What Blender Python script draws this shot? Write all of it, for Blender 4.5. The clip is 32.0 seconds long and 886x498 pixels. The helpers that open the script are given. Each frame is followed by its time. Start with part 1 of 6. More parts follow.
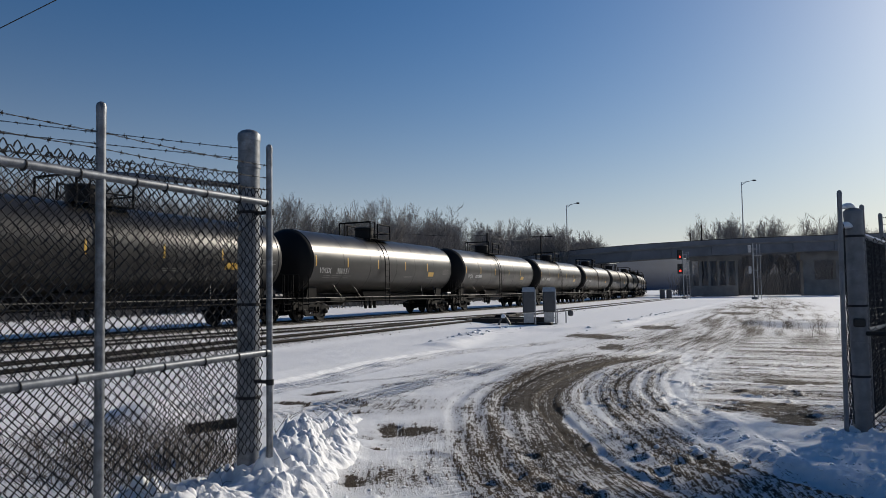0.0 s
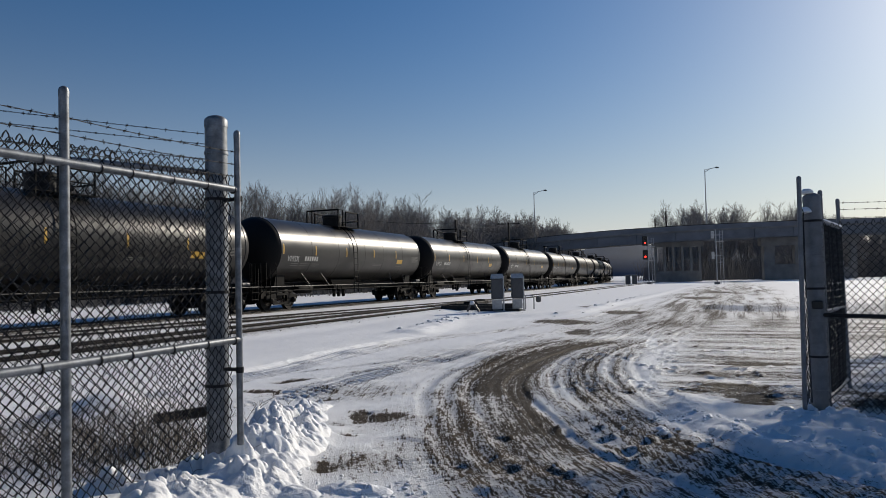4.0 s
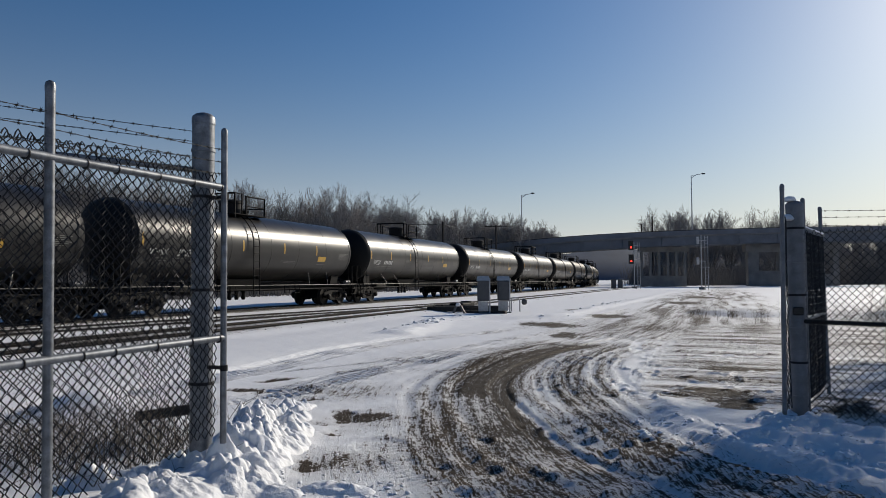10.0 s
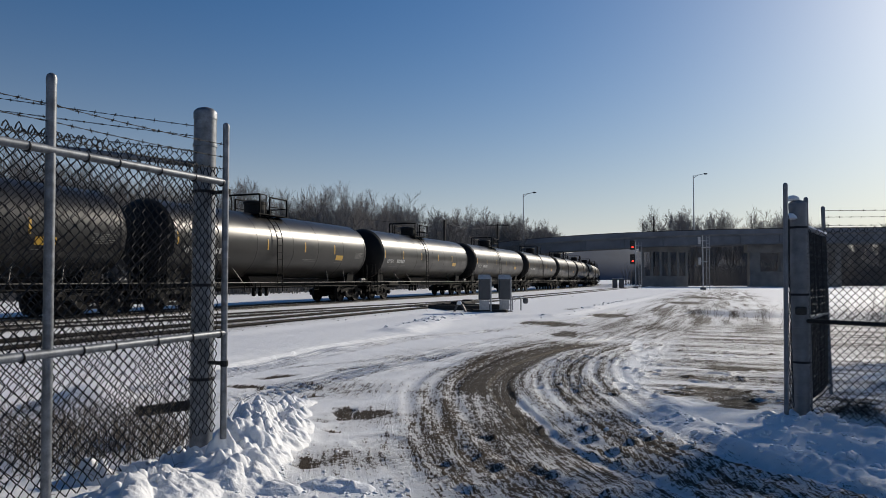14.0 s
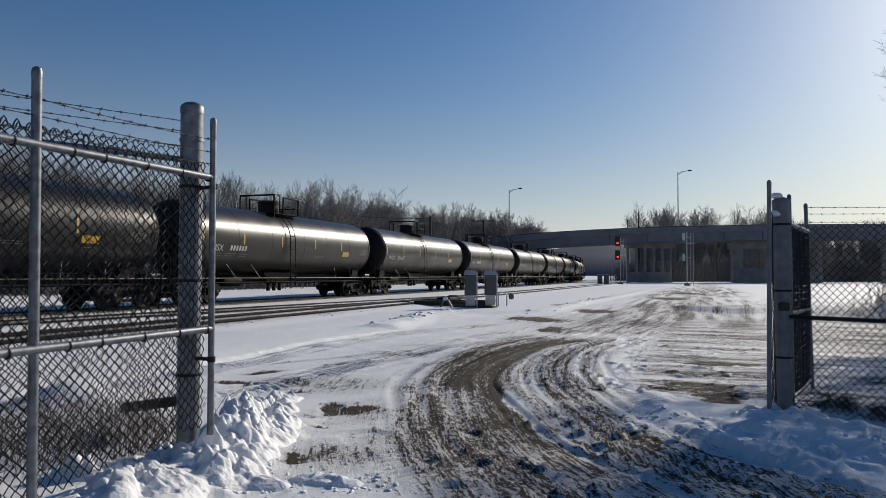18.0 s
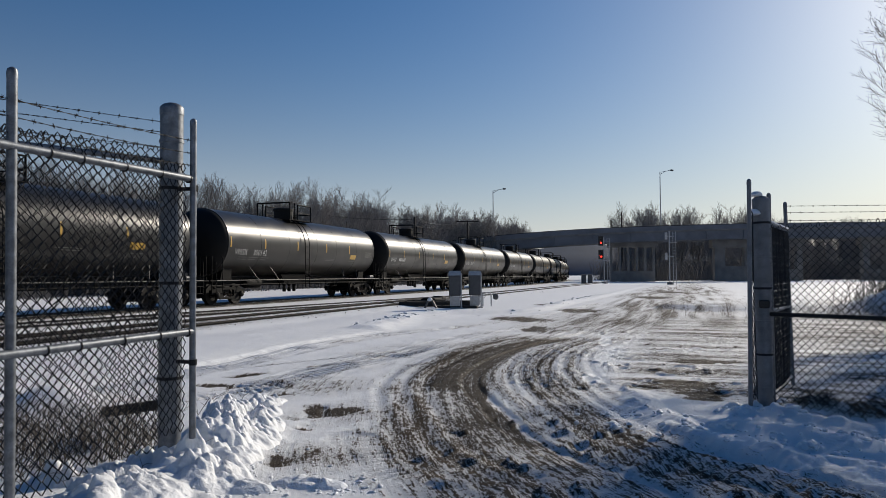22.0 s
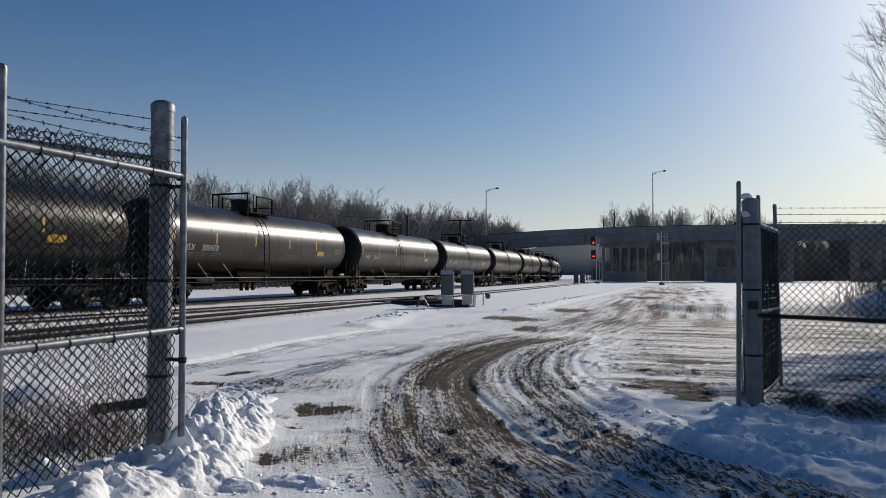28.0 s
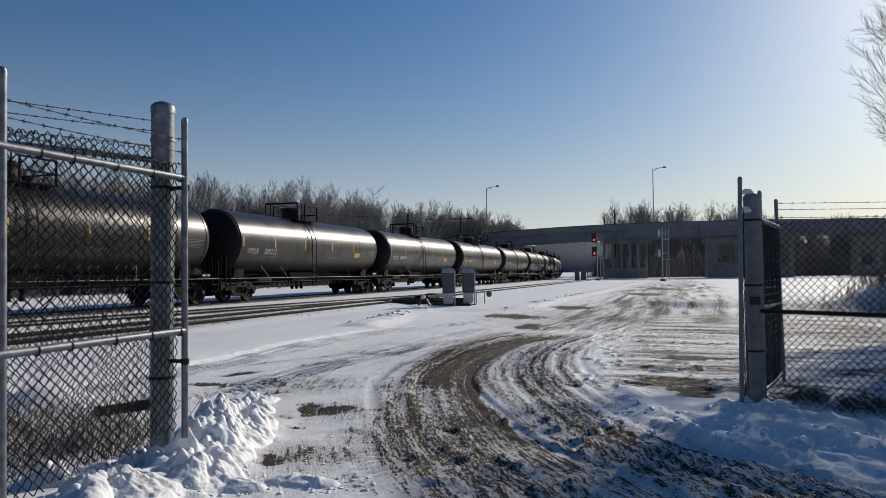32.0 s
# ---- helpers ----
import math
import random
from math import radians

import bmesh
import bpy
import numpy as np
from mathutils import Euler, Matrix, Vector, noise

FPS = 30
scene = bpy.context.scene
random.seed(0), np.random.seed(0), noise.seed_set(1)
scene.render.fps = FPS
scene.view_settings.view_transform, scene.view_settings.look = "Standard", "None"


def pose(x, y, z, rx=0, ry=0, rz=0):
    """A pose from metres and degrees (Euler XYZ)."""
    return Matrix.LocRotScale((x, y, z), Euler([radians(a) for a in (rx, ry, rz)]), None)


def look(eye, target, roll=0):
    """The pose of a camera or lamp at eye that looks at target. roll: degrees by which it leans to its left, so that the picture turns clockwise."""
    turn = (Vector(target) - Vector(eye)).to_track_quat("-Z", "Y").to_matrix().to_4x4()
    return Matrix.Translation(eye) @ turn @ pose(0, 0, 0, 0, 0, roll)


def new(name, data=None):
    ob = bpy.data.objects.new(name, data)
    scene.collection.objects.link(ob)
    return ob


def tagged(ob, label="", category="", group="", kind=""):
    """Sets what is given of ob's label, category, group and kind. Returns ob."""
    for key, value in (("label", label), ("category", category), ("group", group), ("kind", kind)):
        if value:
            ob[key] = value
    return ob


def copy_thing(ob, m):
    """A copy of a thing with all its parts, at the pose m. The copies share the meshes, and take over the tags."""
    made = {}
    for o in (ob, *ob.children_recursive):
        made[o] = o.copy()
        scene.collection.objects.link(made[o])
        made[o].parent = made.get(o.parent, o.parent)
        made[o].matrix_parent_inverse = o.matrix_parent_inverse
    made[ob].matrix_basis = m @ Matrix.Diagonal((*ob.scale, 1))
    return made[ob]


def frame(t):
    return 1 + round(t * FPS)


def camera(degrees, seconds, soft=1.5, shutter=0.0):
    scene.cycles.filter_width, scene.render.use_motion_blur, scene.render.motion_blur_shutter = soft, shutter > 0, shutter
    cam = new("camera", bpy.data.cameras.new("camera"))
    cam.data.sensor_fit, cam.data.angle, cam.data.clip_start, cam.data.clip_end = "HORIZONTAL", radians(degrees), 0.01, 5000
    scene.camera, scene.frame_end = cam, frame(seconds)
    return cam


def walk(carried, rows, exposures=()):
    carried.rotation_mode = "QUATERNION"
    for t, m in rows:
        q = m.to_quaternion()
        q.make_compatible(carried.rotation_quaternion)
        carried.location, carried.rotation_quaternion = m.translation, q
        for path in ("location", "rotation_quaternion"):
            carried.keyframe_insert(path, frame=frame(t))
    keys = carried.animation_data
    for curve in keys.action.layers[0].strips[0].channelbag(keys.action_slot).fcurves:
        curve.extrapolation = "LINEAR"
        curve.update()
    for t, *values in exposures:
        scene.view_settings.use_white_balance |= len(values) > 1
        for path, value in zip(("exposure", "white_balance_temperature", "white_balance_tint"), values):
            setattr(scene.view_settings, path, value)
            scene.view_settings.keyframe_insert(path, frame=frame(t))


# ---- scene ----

# The world's y axis runs along the railway, x to the right of it; the eye stands near the origin.
def cam_pose(x, y, z, yaw, pitch, roll):
    return pose(x, y, z, 90 + pitch, 0, yaw) @ pose(0, 0, 0, 0, 0, roll)


cam = camera(64.62, 32.0, soft=0.7)
walk(cam, [
    (0.0, cam_pose(0.001, 0.015, 1.424, 24.79, 3.55, -0.70)),
    (0.5, cam_pose(-0.001, 0.014, 1.418, 24.24, 3.29, -1.49)),
    (1.0, cam_pose(0.012, 0.014, 1.413, 23.79, 2.92, -1.58)),
    (1.5, cam_pose(0.006, -0.002, 1.416, 24.13, 2.78, -1.44)),
    (2.0, cam_pose(0.011, -0.016, 1.416, 23.35, 2.69, -1.28)),
    (2.5, cam_pose(0.018, -0.026, 1.413, 22.33, 2.73, -1.33)),
    (3.0, cam_pose(0.012, -0.019, 1.413, 22.17, 2.58, -1.14)),
    (3.5, cam_pose(-0.005, -0.009, 1.411, 22.21, 2.46, -1.19)),
    (5.5, cam_pose(0.012, -0.023, 1.416, 21.67, 2.74, -0.54)),
    (6.0, cam_pose(0.012, -0.023, 1.411, 21.00, 2.84, -0.45)),
    (6.5, cam_pose(0.002, -0.013, 1.415, 20.95, 2.65, -0.44)),
    (7.0, cam_pose(-0.000, 0.004, 1.415, 20.68, 2.65, -0.52)),
    (7.5, cam_pose(0.005, 0.004, 1.411, 20.83, 2.52, -0.37)),
    (8.0, cam_pose(0.011, -0.013, 1.416, 20.79, 2.52, -0.43)),
    (8.5, cam_pose(0.015, -0.024, 1.414, 21.37, 2.55, -0.36)),
    (9.0, cam_pose(0.020, -0.038, 1.413, 21.26, 2.61, -0.31)),
    (9.5, cam_pose(0.014, -0.031, 1.413, 21.11, 2.60, -0.33)),
    (10.0, cam_pose(0.011, -0.027, 1.410, 21.15, 2.59, -0.31)),
    (10.5, cam_pose(0.006, -0.027, 1.407, 21.07, 2.59, -0.32)),
    (11.0, cam_pose(0.009, -0.028, 1.409, 21.02, 2.52, -0.14)),
    (11.5, cam_pose(0.010, -0.032, 1.407, 21.08, 2.58, -0.15)),
    (12.0, cam_pose(0.010, -0.029, 1.406, 21.24, 2.59, -0.15)),
    (12.5, cam_pose(-0.002, -0.010, 1.404, 21.01, 2.44, -0.17)),
    (13.0, cam_pose(0.000, -0.000, 1.400, 21.25, 2.49, -0.00)),
    (13.5, cam_pose(0.006, -0.006, 1.398, 21.40, 2.44, -0.00)),
    (14.0, cam_pose(0.001, -0.010, 1.396, 21.26, 2.48, 0.06)),
    (14.5, cam_pose(-0.006, -0.011, 1.397, 21.24, 2.28, 0.32)),
    (16.5, cam_pose(0.005, -0.023, 1.397, 20.31, 2.09, 0.03)),
    (17.0, cam_pose(0.004, -0.022, 1.395, 20.26, 2.14, 0.15)),
    (17.5, cam_pose(-0.001, -0.028, 1.395, 20.15, 2.07, 0.12)),
    (18.0, cam_pose(-0.008, -0.029, 1.397, 20.10, 2.13, 0.13)),
    (18.5, cam_pose(-0.003, -0.030, 1.394, 20.15, 2.15, 0.28)),
    (19.0, cam_pose(0.007, -0.035, 1.396, 20.21, 2.10, 0.33)),
    (19.5, cam_pose(0.015, -0.035, 1.398, 19.79, 2.04, 0.30)),
    (20.0, cam_pose(0.012, -0.037, 1.400, 19.35, 2.12, 0.10)),
    (20.5, cam_pose(0.013, -0.035, 1.399, 19.22, 2.21, -0.09)),
    (21.0, cam_pose(0.005, -0.031, 1.395, 19.16, 2.11, -0.17)),
    (21.5, cam_pose(0.007, -0.026, 1.397, 19.17, 2.11, -0.22)),
    (22.0, cam_pose(0.000, -0.021, 1.394, 18.82, 2.19, -0.32)),
    (22.5, cam_pose(0.005, -0.021, 1.396, 18.29, 2.13, -0.37)),
    (23.0, cam_pose(0.008, -0.027, 1.397, 18.25, 2.11, -0.17)),
    (23.5, cam_pose(0.012, -0.033, 1.398, 18.05, 2.16, -0.13)),
    (24.0, cam_pose(0.014, -0.034, 1.397, 17.98, 2.14, -0.26)),
    (24.5, cam_pose(0.002, -0.025, 1.397, 17.99, 2.11, -0.21)),
    (25.0, cam_pose(0.001, -0.028, 1.398, 17.94, 2.10, -0.24)),
    (25.5, cam_pose(0.007, -0.025, 1.396, 18.01, 2.04, -0.12)),
    (27.5, cam_pose(0.018, -0.025, 1.396, 18.41, 1.85, -0.06)),
    (28.0, cam_pose(0.021, -0.028, 1.399, 18.24, 2.09, 0.07)),
    (28.5, cam_pose(0.023, -0.025, 1.398, 18.24, 2.15, -0.14)),
    (29.0, cam_pose(0.016, -0.024, 1.398, 18.63, 2.07, 0.01)),
    (29.5, cam_pose(0.012, -0.023, 1.402, 18.57, 1.95, 0.03)),
    (30.0, cam_pose(0.016, -0.023, 1.400, 18.35, 2.04, -0.36)),
    (30.5, cam_pose(0.014, -0.021, 1.399, 18.26, 2.02, -0.48)),
    (31.0, cam_pose(0.012, -0.018, 1.401, 18.18, 1.90, -0.41)),
    (31.5, cam_pose(0.011, -0.022, 1.403, 18.18, 1.87, -0.51)),
    (32.0, cam_pose(0.013, -0.026, 1.401, 18.30, 1.97, -0.51)),
], exposures=[(0.0, -0.2, 7100, 9), (32.0, -0.2, 7100, 9)])

# ---- world, sun ----
SUN_AZ, SUN_EL = radians(21.5), radians(24.5)   # clockwise from +y
sun_way = Vector((math.sin(SUN_AZ) * math.cos(SUN_EL), math.cos(SUN_AZ) * math.cos(SUN_EL), math.sin(SUN_EL)))
world = bpy.data.worlds.new("winter_sky")
scene.world = world
world.use_nodes = True
wn = world.node_tree.nodes
sky = wn.new("ShaderNodeTexSky")
sky.sky_type, sky.sun_disc = "NISHITA", False
sky.sun_elevation, sky.sun_rotation = SUN_EL, SUN_AZ
lift = wn.new("ShaderNodeTexCoord")
up = wn.new("ShaderNodeVectorMath")
up.operation = "ADD"
up.inputs[1].default_value = (0, 0, 0.035)
world.node_tree.links.new(lift.outputs["Generated"], up.inputs[0])
world.node_tree.links.new(up.outputs[0], sky.inputs[0])
sky.air_density, sky.dust_density, sky.ozone_density = 1.35, 0.75, 6.0
rich = wn.new("ShaderNodeHueSaturation")
rich.inputs["Hue"].default_value, rich.inputs["Saturation"].default_value = 0.506, 1.22
deep = wn.new("ShaderNodeGamma")
deep.inputs[1].default_value = 1.1
world.node_tree.links.new(sky.outputs[0], deep.inputs[0])
world.node_tree.links.new(deep.outputs[0], rich.inputs["Color"])
# pale winter haze that thins out with height all round the horizon
height, thin_out, share = wn.new("ShaderNodeSeparateXYZ"), wn.new("ShaderNodeMath"), wn.new("ShaderNodeMath")
above, haze = wn.new("ShaderNodeMath"), wn.new("ShaderNodeMix")
above.operation, above.inputs[1].default_value = "MAXIMUM", 0.0
thin_out.operation, thin_out.inputs[0].default_value = "POWER", math.exp(-1 / 0.102)
share.operation, share.inputs[1].default_value = "MULTIPLY", 0.95
haze.data_type = "RGBA"
haze.inputs["B"].default_value = (12.0, 11.6, 12.6, 1)
world.node_tree.links.new(lift.outputs["Generated"], height.inputs[0])
world.node_tree.links.new(height.outputs["Z"], above.inputs[0])
world.node_tree.links.new(above.outputs[0], thin_out.inputs[1])
world.node_tree.links.new(thin_out.outputs[0], share.inputs[0])
world.node_tree.links.new(share.outputs[0], haze.inputs["Factor"])
world.node_tree.links.new(rich.outputs[0], haze.inputs["A"])
world.node_tree.links.new(haze.outputs["Result"], wn["Background"].inputs[0])
wn["Background"].inputs[1].default_value = 0.0705
sun = new("sun", bpy.data.lights.new("sun", "SUN"))
sun.data.energy, sun.data.angle, sun.data.color = 4.4, radians(0.55), (1.0, 0.95, 0.88)
sun.matrix_basis = look(sun_way * 50, (0, 0, 0))

# ---- tools for meshes and materials ----
class Geo:
    """Vertices and faces gathered into one mesh."""

    def __init__(self):
        self.v, self.f = [], []

    def add(self, verts, faces):
        n = len(self.v)
        self.v.extend(tuple(p) for p in verts)
        self.f.extend(tuple(i + n for i in f) for f in faces)
        return self

    def box(self, x0, x1, y0, y1, z0, z1, b=0.0, m=None):
        """A box with chamfered edges of width b along z."""
        if b:
            b = min(b, (x1 - x0) / 2.1, (y1 - y0) / 2.1)
            ring = [(x0 + b, y0), (x1 - b, y0), (x1, y0 + b), (x1, y1 - b), (x1 - b, y1), (x0 + b, y1), (x0, y1 - b), (x0, y0 + b)]
            c = min(b, (z1 - z0) / 2.1)
            cx, cy = (x0 + x1) / 2, (y0 + y1) / 2
            kx, ky = 1 - c / max(x1 - x0, 1e-6) * 2, 1 - c / max(y1 - y0, 1e-6) * 2
            small = [(cx + (x - cx) * kx, cy + (y - cy) * ky) for x, y in ring]
            vs = [(x, y, z0) for x, y in small] + [(x, y, z0 + c) for x, y in ring] + [(x, y, z1 - c) for x, y in ring] + [(x, y, z1) for x, y in small]
            fs = [tuple(range(7, -1, -1)), tuple(range(24, 32))]
            fs += [(k * 8 + i, k * 8 + (i + 1) % 8, k * 8 + 8 + (i + 1) % 8, k * 8 + 8 + i) for k in range(3) for i in range(8)]
        else:
            vs = [(x, y, z) for z in (z0, z1) for x, y in ((x0, y0), (x1, y0), (x1, y1), (x0, y1))]
            fs = [(3, 2, 1, 0), (4, 5, 6, 7), (0, 1, 5, 4), (1, 2, 6, 5), (2, 3, 7, 6), (3, 0, 4, 7)]
        if m is not None:
            vs = [m @ Vector(p) for p in vs]
        return self.add(vs, fs)

    def tube(self, pts, r, sides=8, caps=True):
        """A tube along a line of points; r is one radius or one for each point."""
        pts = [Vector(p) for p in pts]
        rs = r if isinstance(r, (list, tuple)) else [r] * len(pts)
        vs, side = [], None
        for i, p in enumerate(pts):
            t = (pts[min(i + 1, len(pts) - 1)] - pts[max(i - 1, 0)]).normalized()
            if side is None:
                side = t.orthogonal().normalized()
            side = (side - t * side.dot(t)).normalized()
            up = t.cross(side)
            for k in range(sides):
                a = 2 * math.pi * k / sides
                vs.append(p + rs[i] * (math.cos(a) * side + math.sin(a) * up))
        fs = [(i * sides + k, i * sides + (k + 1) % sides, (i + 1) * sides + (k + 1) % sides, (i + 1) * sides + k)
              for i in range(len(pts) - 1) for k in range(sides)]
        if caps:
            fs += [tuple(range(sides - 1, -1, -1)), tuple(range((len(pts) - 1) * sides, len(pts) * sides))]
        return self.add(vs, fs)

    def lathe(self, prof, axis="z", sides=24, at=(0, 0, 0)):
        """A turned body: prof is a list of (radius, height along the axis)."""
        vs = []
        for r, h in prof:
            for k in range(sides):
                a = 2 * math.pi * k / sides
                c, s = r * math.cos(a), r * math.sin(a)
                p = {"z": (c, s, h), "y": (s, h, c), "x": (h, c, s)}[axis]
                vs.append((p[0] + at[0], p[1] + at[1], p[2] + at[2]))
        n = len(prof)
        fs = [(i * sides + k, i * sides + (k + 1) % sides, (i + 1) * sides + (k + 1) % sides, (i + 1) * sides + k) for i in range(n - 1) for k in range(sides)]
        fs += [tuple(range(sides - 1, -1, -1)), tuple(range((n - 1) * sides, n * sides))]
        return self.add(vs, fs)

    def mesh(self, name, material, smooth=None):
        me = bpy.data.meshes.new(name)
        me.from_pydata(self.v, [], self.f)
        me.materials.append(material)
        if smooth is not None:
            me.polygons.foreach_set("use_smooth", [True] * len(me.polygons))
            me.set_sharp_from_angle(angle=radians(smooth))
        me.update()
        return me


def part(name, geo, material, parent, label="", smooth=None, m=None):
    """One mesh object under a thing or a part."""
    me = geo if isinstance(geo, bpy.types.Mesh) else geo.mesh(name, material, smooth)
    ob = new(name, me)
    ob.parent = parent
    if m is not None:
        ob.matrix_basis = m
    return tagged(ob, label)


def thing(name, label, category, group="", kind="", m=None):
    ob = new(name)
    ob.empty_display_size = 0.2
    if m is not None:
        ob.matrix_basis = m
    return tagged(ob, label, category, group, kind)


def mat(name, color, rough=0.6, metal=0.0, vary=0.25, scale=6.0, fine=60.0, bump=0.0, tint=None, spec=0.5, coat=0.0, noise_lo=0.35, noise_hi=0.7):
    """A surface with stains at one scale and grain at another, in object space."""
    ma = bpy.data.materials.new(name)
    ma.use_nodes = True
    nt = ma.node_tree
    n, k, p = nt.nodes, nt.links, nt.nodes["Principled BSDF"]
    co = n.new("ShaderNodeTexCoord")
    big, small = n.new("ShaderNodeTexNoise"), n.new("ShaderNodeTexNoise")
    big.inputs["Scale"].default_value, big.inputs["Detail"].default_value = scale, 5
    small.inputs["Scale"].default_value, small.inputs["Detail"].default_value = fine, 3
    for t in (big, small):
        k.new(co.outputs["Object"], t.inputs["Vector"])
    ramp = n.new("ShaderNodeValToRGB")
    dark = [c * (1 - vary) for c in color]
    ramp.color_ramp.elements[0].position, ramp.color_ramp.elements[1].position = noise_lo, noise_hi
    ramp.color_ramp.elements[0].color = (*(tint or dark), 1)
    ramp.color_ramp.elements[1].color = (*color, 1)
    k.new(big.outputs["Fac"], ramp.inputs["Fac"])
    mix = n.new("ShaderNodeMix")
    mix.data_type, mix.blend_type = "RGBA", "MULTIPLY"
    mix.inputs["Factor"].default_value = vary
    k.new(ramp.outputs["Color"], mix.inputs["A"])
    k.new(small.outputs["Fac"], mix.inputs["B"])
    k.new(mix.outputs["Result"], p.inputs["Base Color"])
    rr = n.new("ShaderNodeMapRange")
    rr.inputs["To Min"].default_value, rr.inputs["To Max"].default_value = max(0.02, rough - 0.12), min(1, rough + 0.12)
    k.new(big.outputs["Fac"], rr.inputs["Value"])
    k.new(rr.outputs["Result"], p.inputs["Roughness"])
    p.inputs["Metallic"].default_value = metal
    p.inputs["Specular IOR Level"].default_value = spec
    p.inputs["Coat Weight"].default_value = coat
    p.inputs["Coat Roughness"].default_value = 0.16
    if bump:
        b = n.new("ShaderNodeBump")
        b.inputs["Strength"].default_value, b.inputs["Distance"].default_value = bump, 0.01
        k.new(small.outputs["Fac"], b.inputs["Height"])
        k.new(b.outputs["Normal"], p.inputs["Normal"])
    return ma


def glow(name, color, strength):
    ma = bpy.data.materials.new(name)
    ma.use_nodes = True
    p = ma.node_tree.nodes["Principled BSDF"]
    p.inputs["Base Color"].default_value = (*color, 1)
    p.inputs["Emission Color"].default_value = (*color, 1)
    p.inputs["Emission Strength"].default_value = strength
    return ma


GALV = mat("galvanized_steel", (0.31, 0.335, 0.37), 0.5, 0.6, 0.5, 16, 120, 0.12)
# GALV copied darker: the far gate's shade is put into the colour
SHADE_GALV = mat("shade_darkened_steel", (0.25, 0.265, 0.29), 0.6, 0.3, 0.35, 10, 90, 0.1)
# near-black wire, much darker than GALV
WIRE = mat("dark_wire", (0.024, 0.024, 0.026), 0.7, 0.0, 0.4, 20, 90, spec=0.3)
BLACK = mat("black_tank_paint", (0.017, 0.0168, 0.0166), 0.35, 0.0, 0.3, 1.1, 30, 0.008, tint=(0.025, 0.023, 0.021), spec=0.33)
# BLACK made darker and matt: shade on the tank ends put into colour
HEAD = mat("shade_black_paint", (0.009, 0.009, 0.010), 0.6, 0.0, 0.35, 1.1, 30, 0.02, spec=0.18)
SOOT = mat("sooty_steel", (0.008, 0.0075, 0.0075), 0.75, 0.0, 0.5, 3, 40, 0.1, spec=0.15)
WHEEL = mat("wheel_steel", (0.018, 0.016, 0.015), 0.65, 0.1, 0.4, 5, 50, spec=0.2)
RAIL = mat("rail_steel", (0.035, 0.027, 0.022), 0.55, 0.4, 0.4, 6, 50)
RAILTOP = mat("worn_rail_head", (0.5, 0.5, 0.5), 0.25, 1.0, 0.2, 6, 50)
WOOD = mat("creosoted_wood", (0.05, 0.042, 0.035), 0.85, 0, 0.5, 5, 60, 0.4)
CONC = mat("weathered_concrete", (0.24, 0.235, 0.23), 0.85, 0, 0.35, 0.6, 14, 0.3)
GIRDER = mat("weathered_girder_concrete", (0.2, 0.215, 0.245), 0.8, 0, 0.3, 0.4, 10, 0.15)
BARK = mat("grey_brown_bark", (0.20, 0.17, 0.145), 0.9, 0, 0.4, 4, 40)
# twigs and brush lifted in colour, standing in for haze over the woods
TWIG = mat("haze_paled_twigs", (0.31, 0.29, 0.28), 0.9, 0, 0.3, 2, 20)
BRUSH = mat("haze_paled_undergrowth", (0.16, 0.152, 0.15), 0.9, 0, 0.3, 2, 20)
WEED = mat("dead_weeds", (0.27, 0.22, 0.165), 0.9, 0, 0.5, 6, 40)
CASE = mat("grey_case_paint", (0.085, 0.09, 0.10), 0.5, 0.3, 0.25, 5, 60, 0.05)
ALU = mat("dull_aluminium", (0.5, 0.51, 0.53), 0.45, 0.8, 0.25, 8, 80)
WHITE = mat("white_paint", (0.62, 0.62, 0.60), 0.55, 0, 0.3, 8, 60)
FADED = mat("faded_white_stencil", (0.22, 0.215, 0.20), 0.6, 0, 0.5, 5, 40)
YELLOW = mat("yellow_reflective_tape", (0.62, 0.36, 0.04), 0.4, 0, 0.2, 8, 60)
DARK = mat("black_metal", (0.02, 0.02, 0.02), 0.5, 0.2, 0.3, 8, 60)
RUST = mat("rusty_brown_steel", (0.07, 0.045, 0.032), 0.8, 0.2, 0.4, 4, 40, 0.2)
CARPAINT = mat("dark_car_paint", (0.02, 0.02, 0.025), 0.25, 0.3, 0.2, 3, 30, spec=0.8)
TYRE = mat("tyre_rubber", (0.02, 0.02, 0.02), 0.8, 0, 0.2, 10, 60)
SILL = mat("worn_sill_pipe", (0.11, 0.105, 0.10), 0.6, 0.3, 0.3, 6, 60)

# ---- ground: snow, driveway ruts, banks ----
def spline(pts, n=160):
    """A smooth line through a few points."""
    p = np.array([pts[0]] + list(pts) + [pts[-1]], float)
    out = []
    for i in range(1, len(p) - 2):
        t = np.linspace(0, 1, n // (len(p) - 3) + 1)[:-1, None]
        a, b, c, d = p[i - 1], p[i], p[i + 1], p[i + 2]
        out.append(0.5 * (2 * b + (c - a) * t + (2 * a - 5 * b + 4 * c - d) * t**2 + (3 * b - 3 * c + d - a) * t**3))
    return np.concatenate(out + [p[-2:-1]])


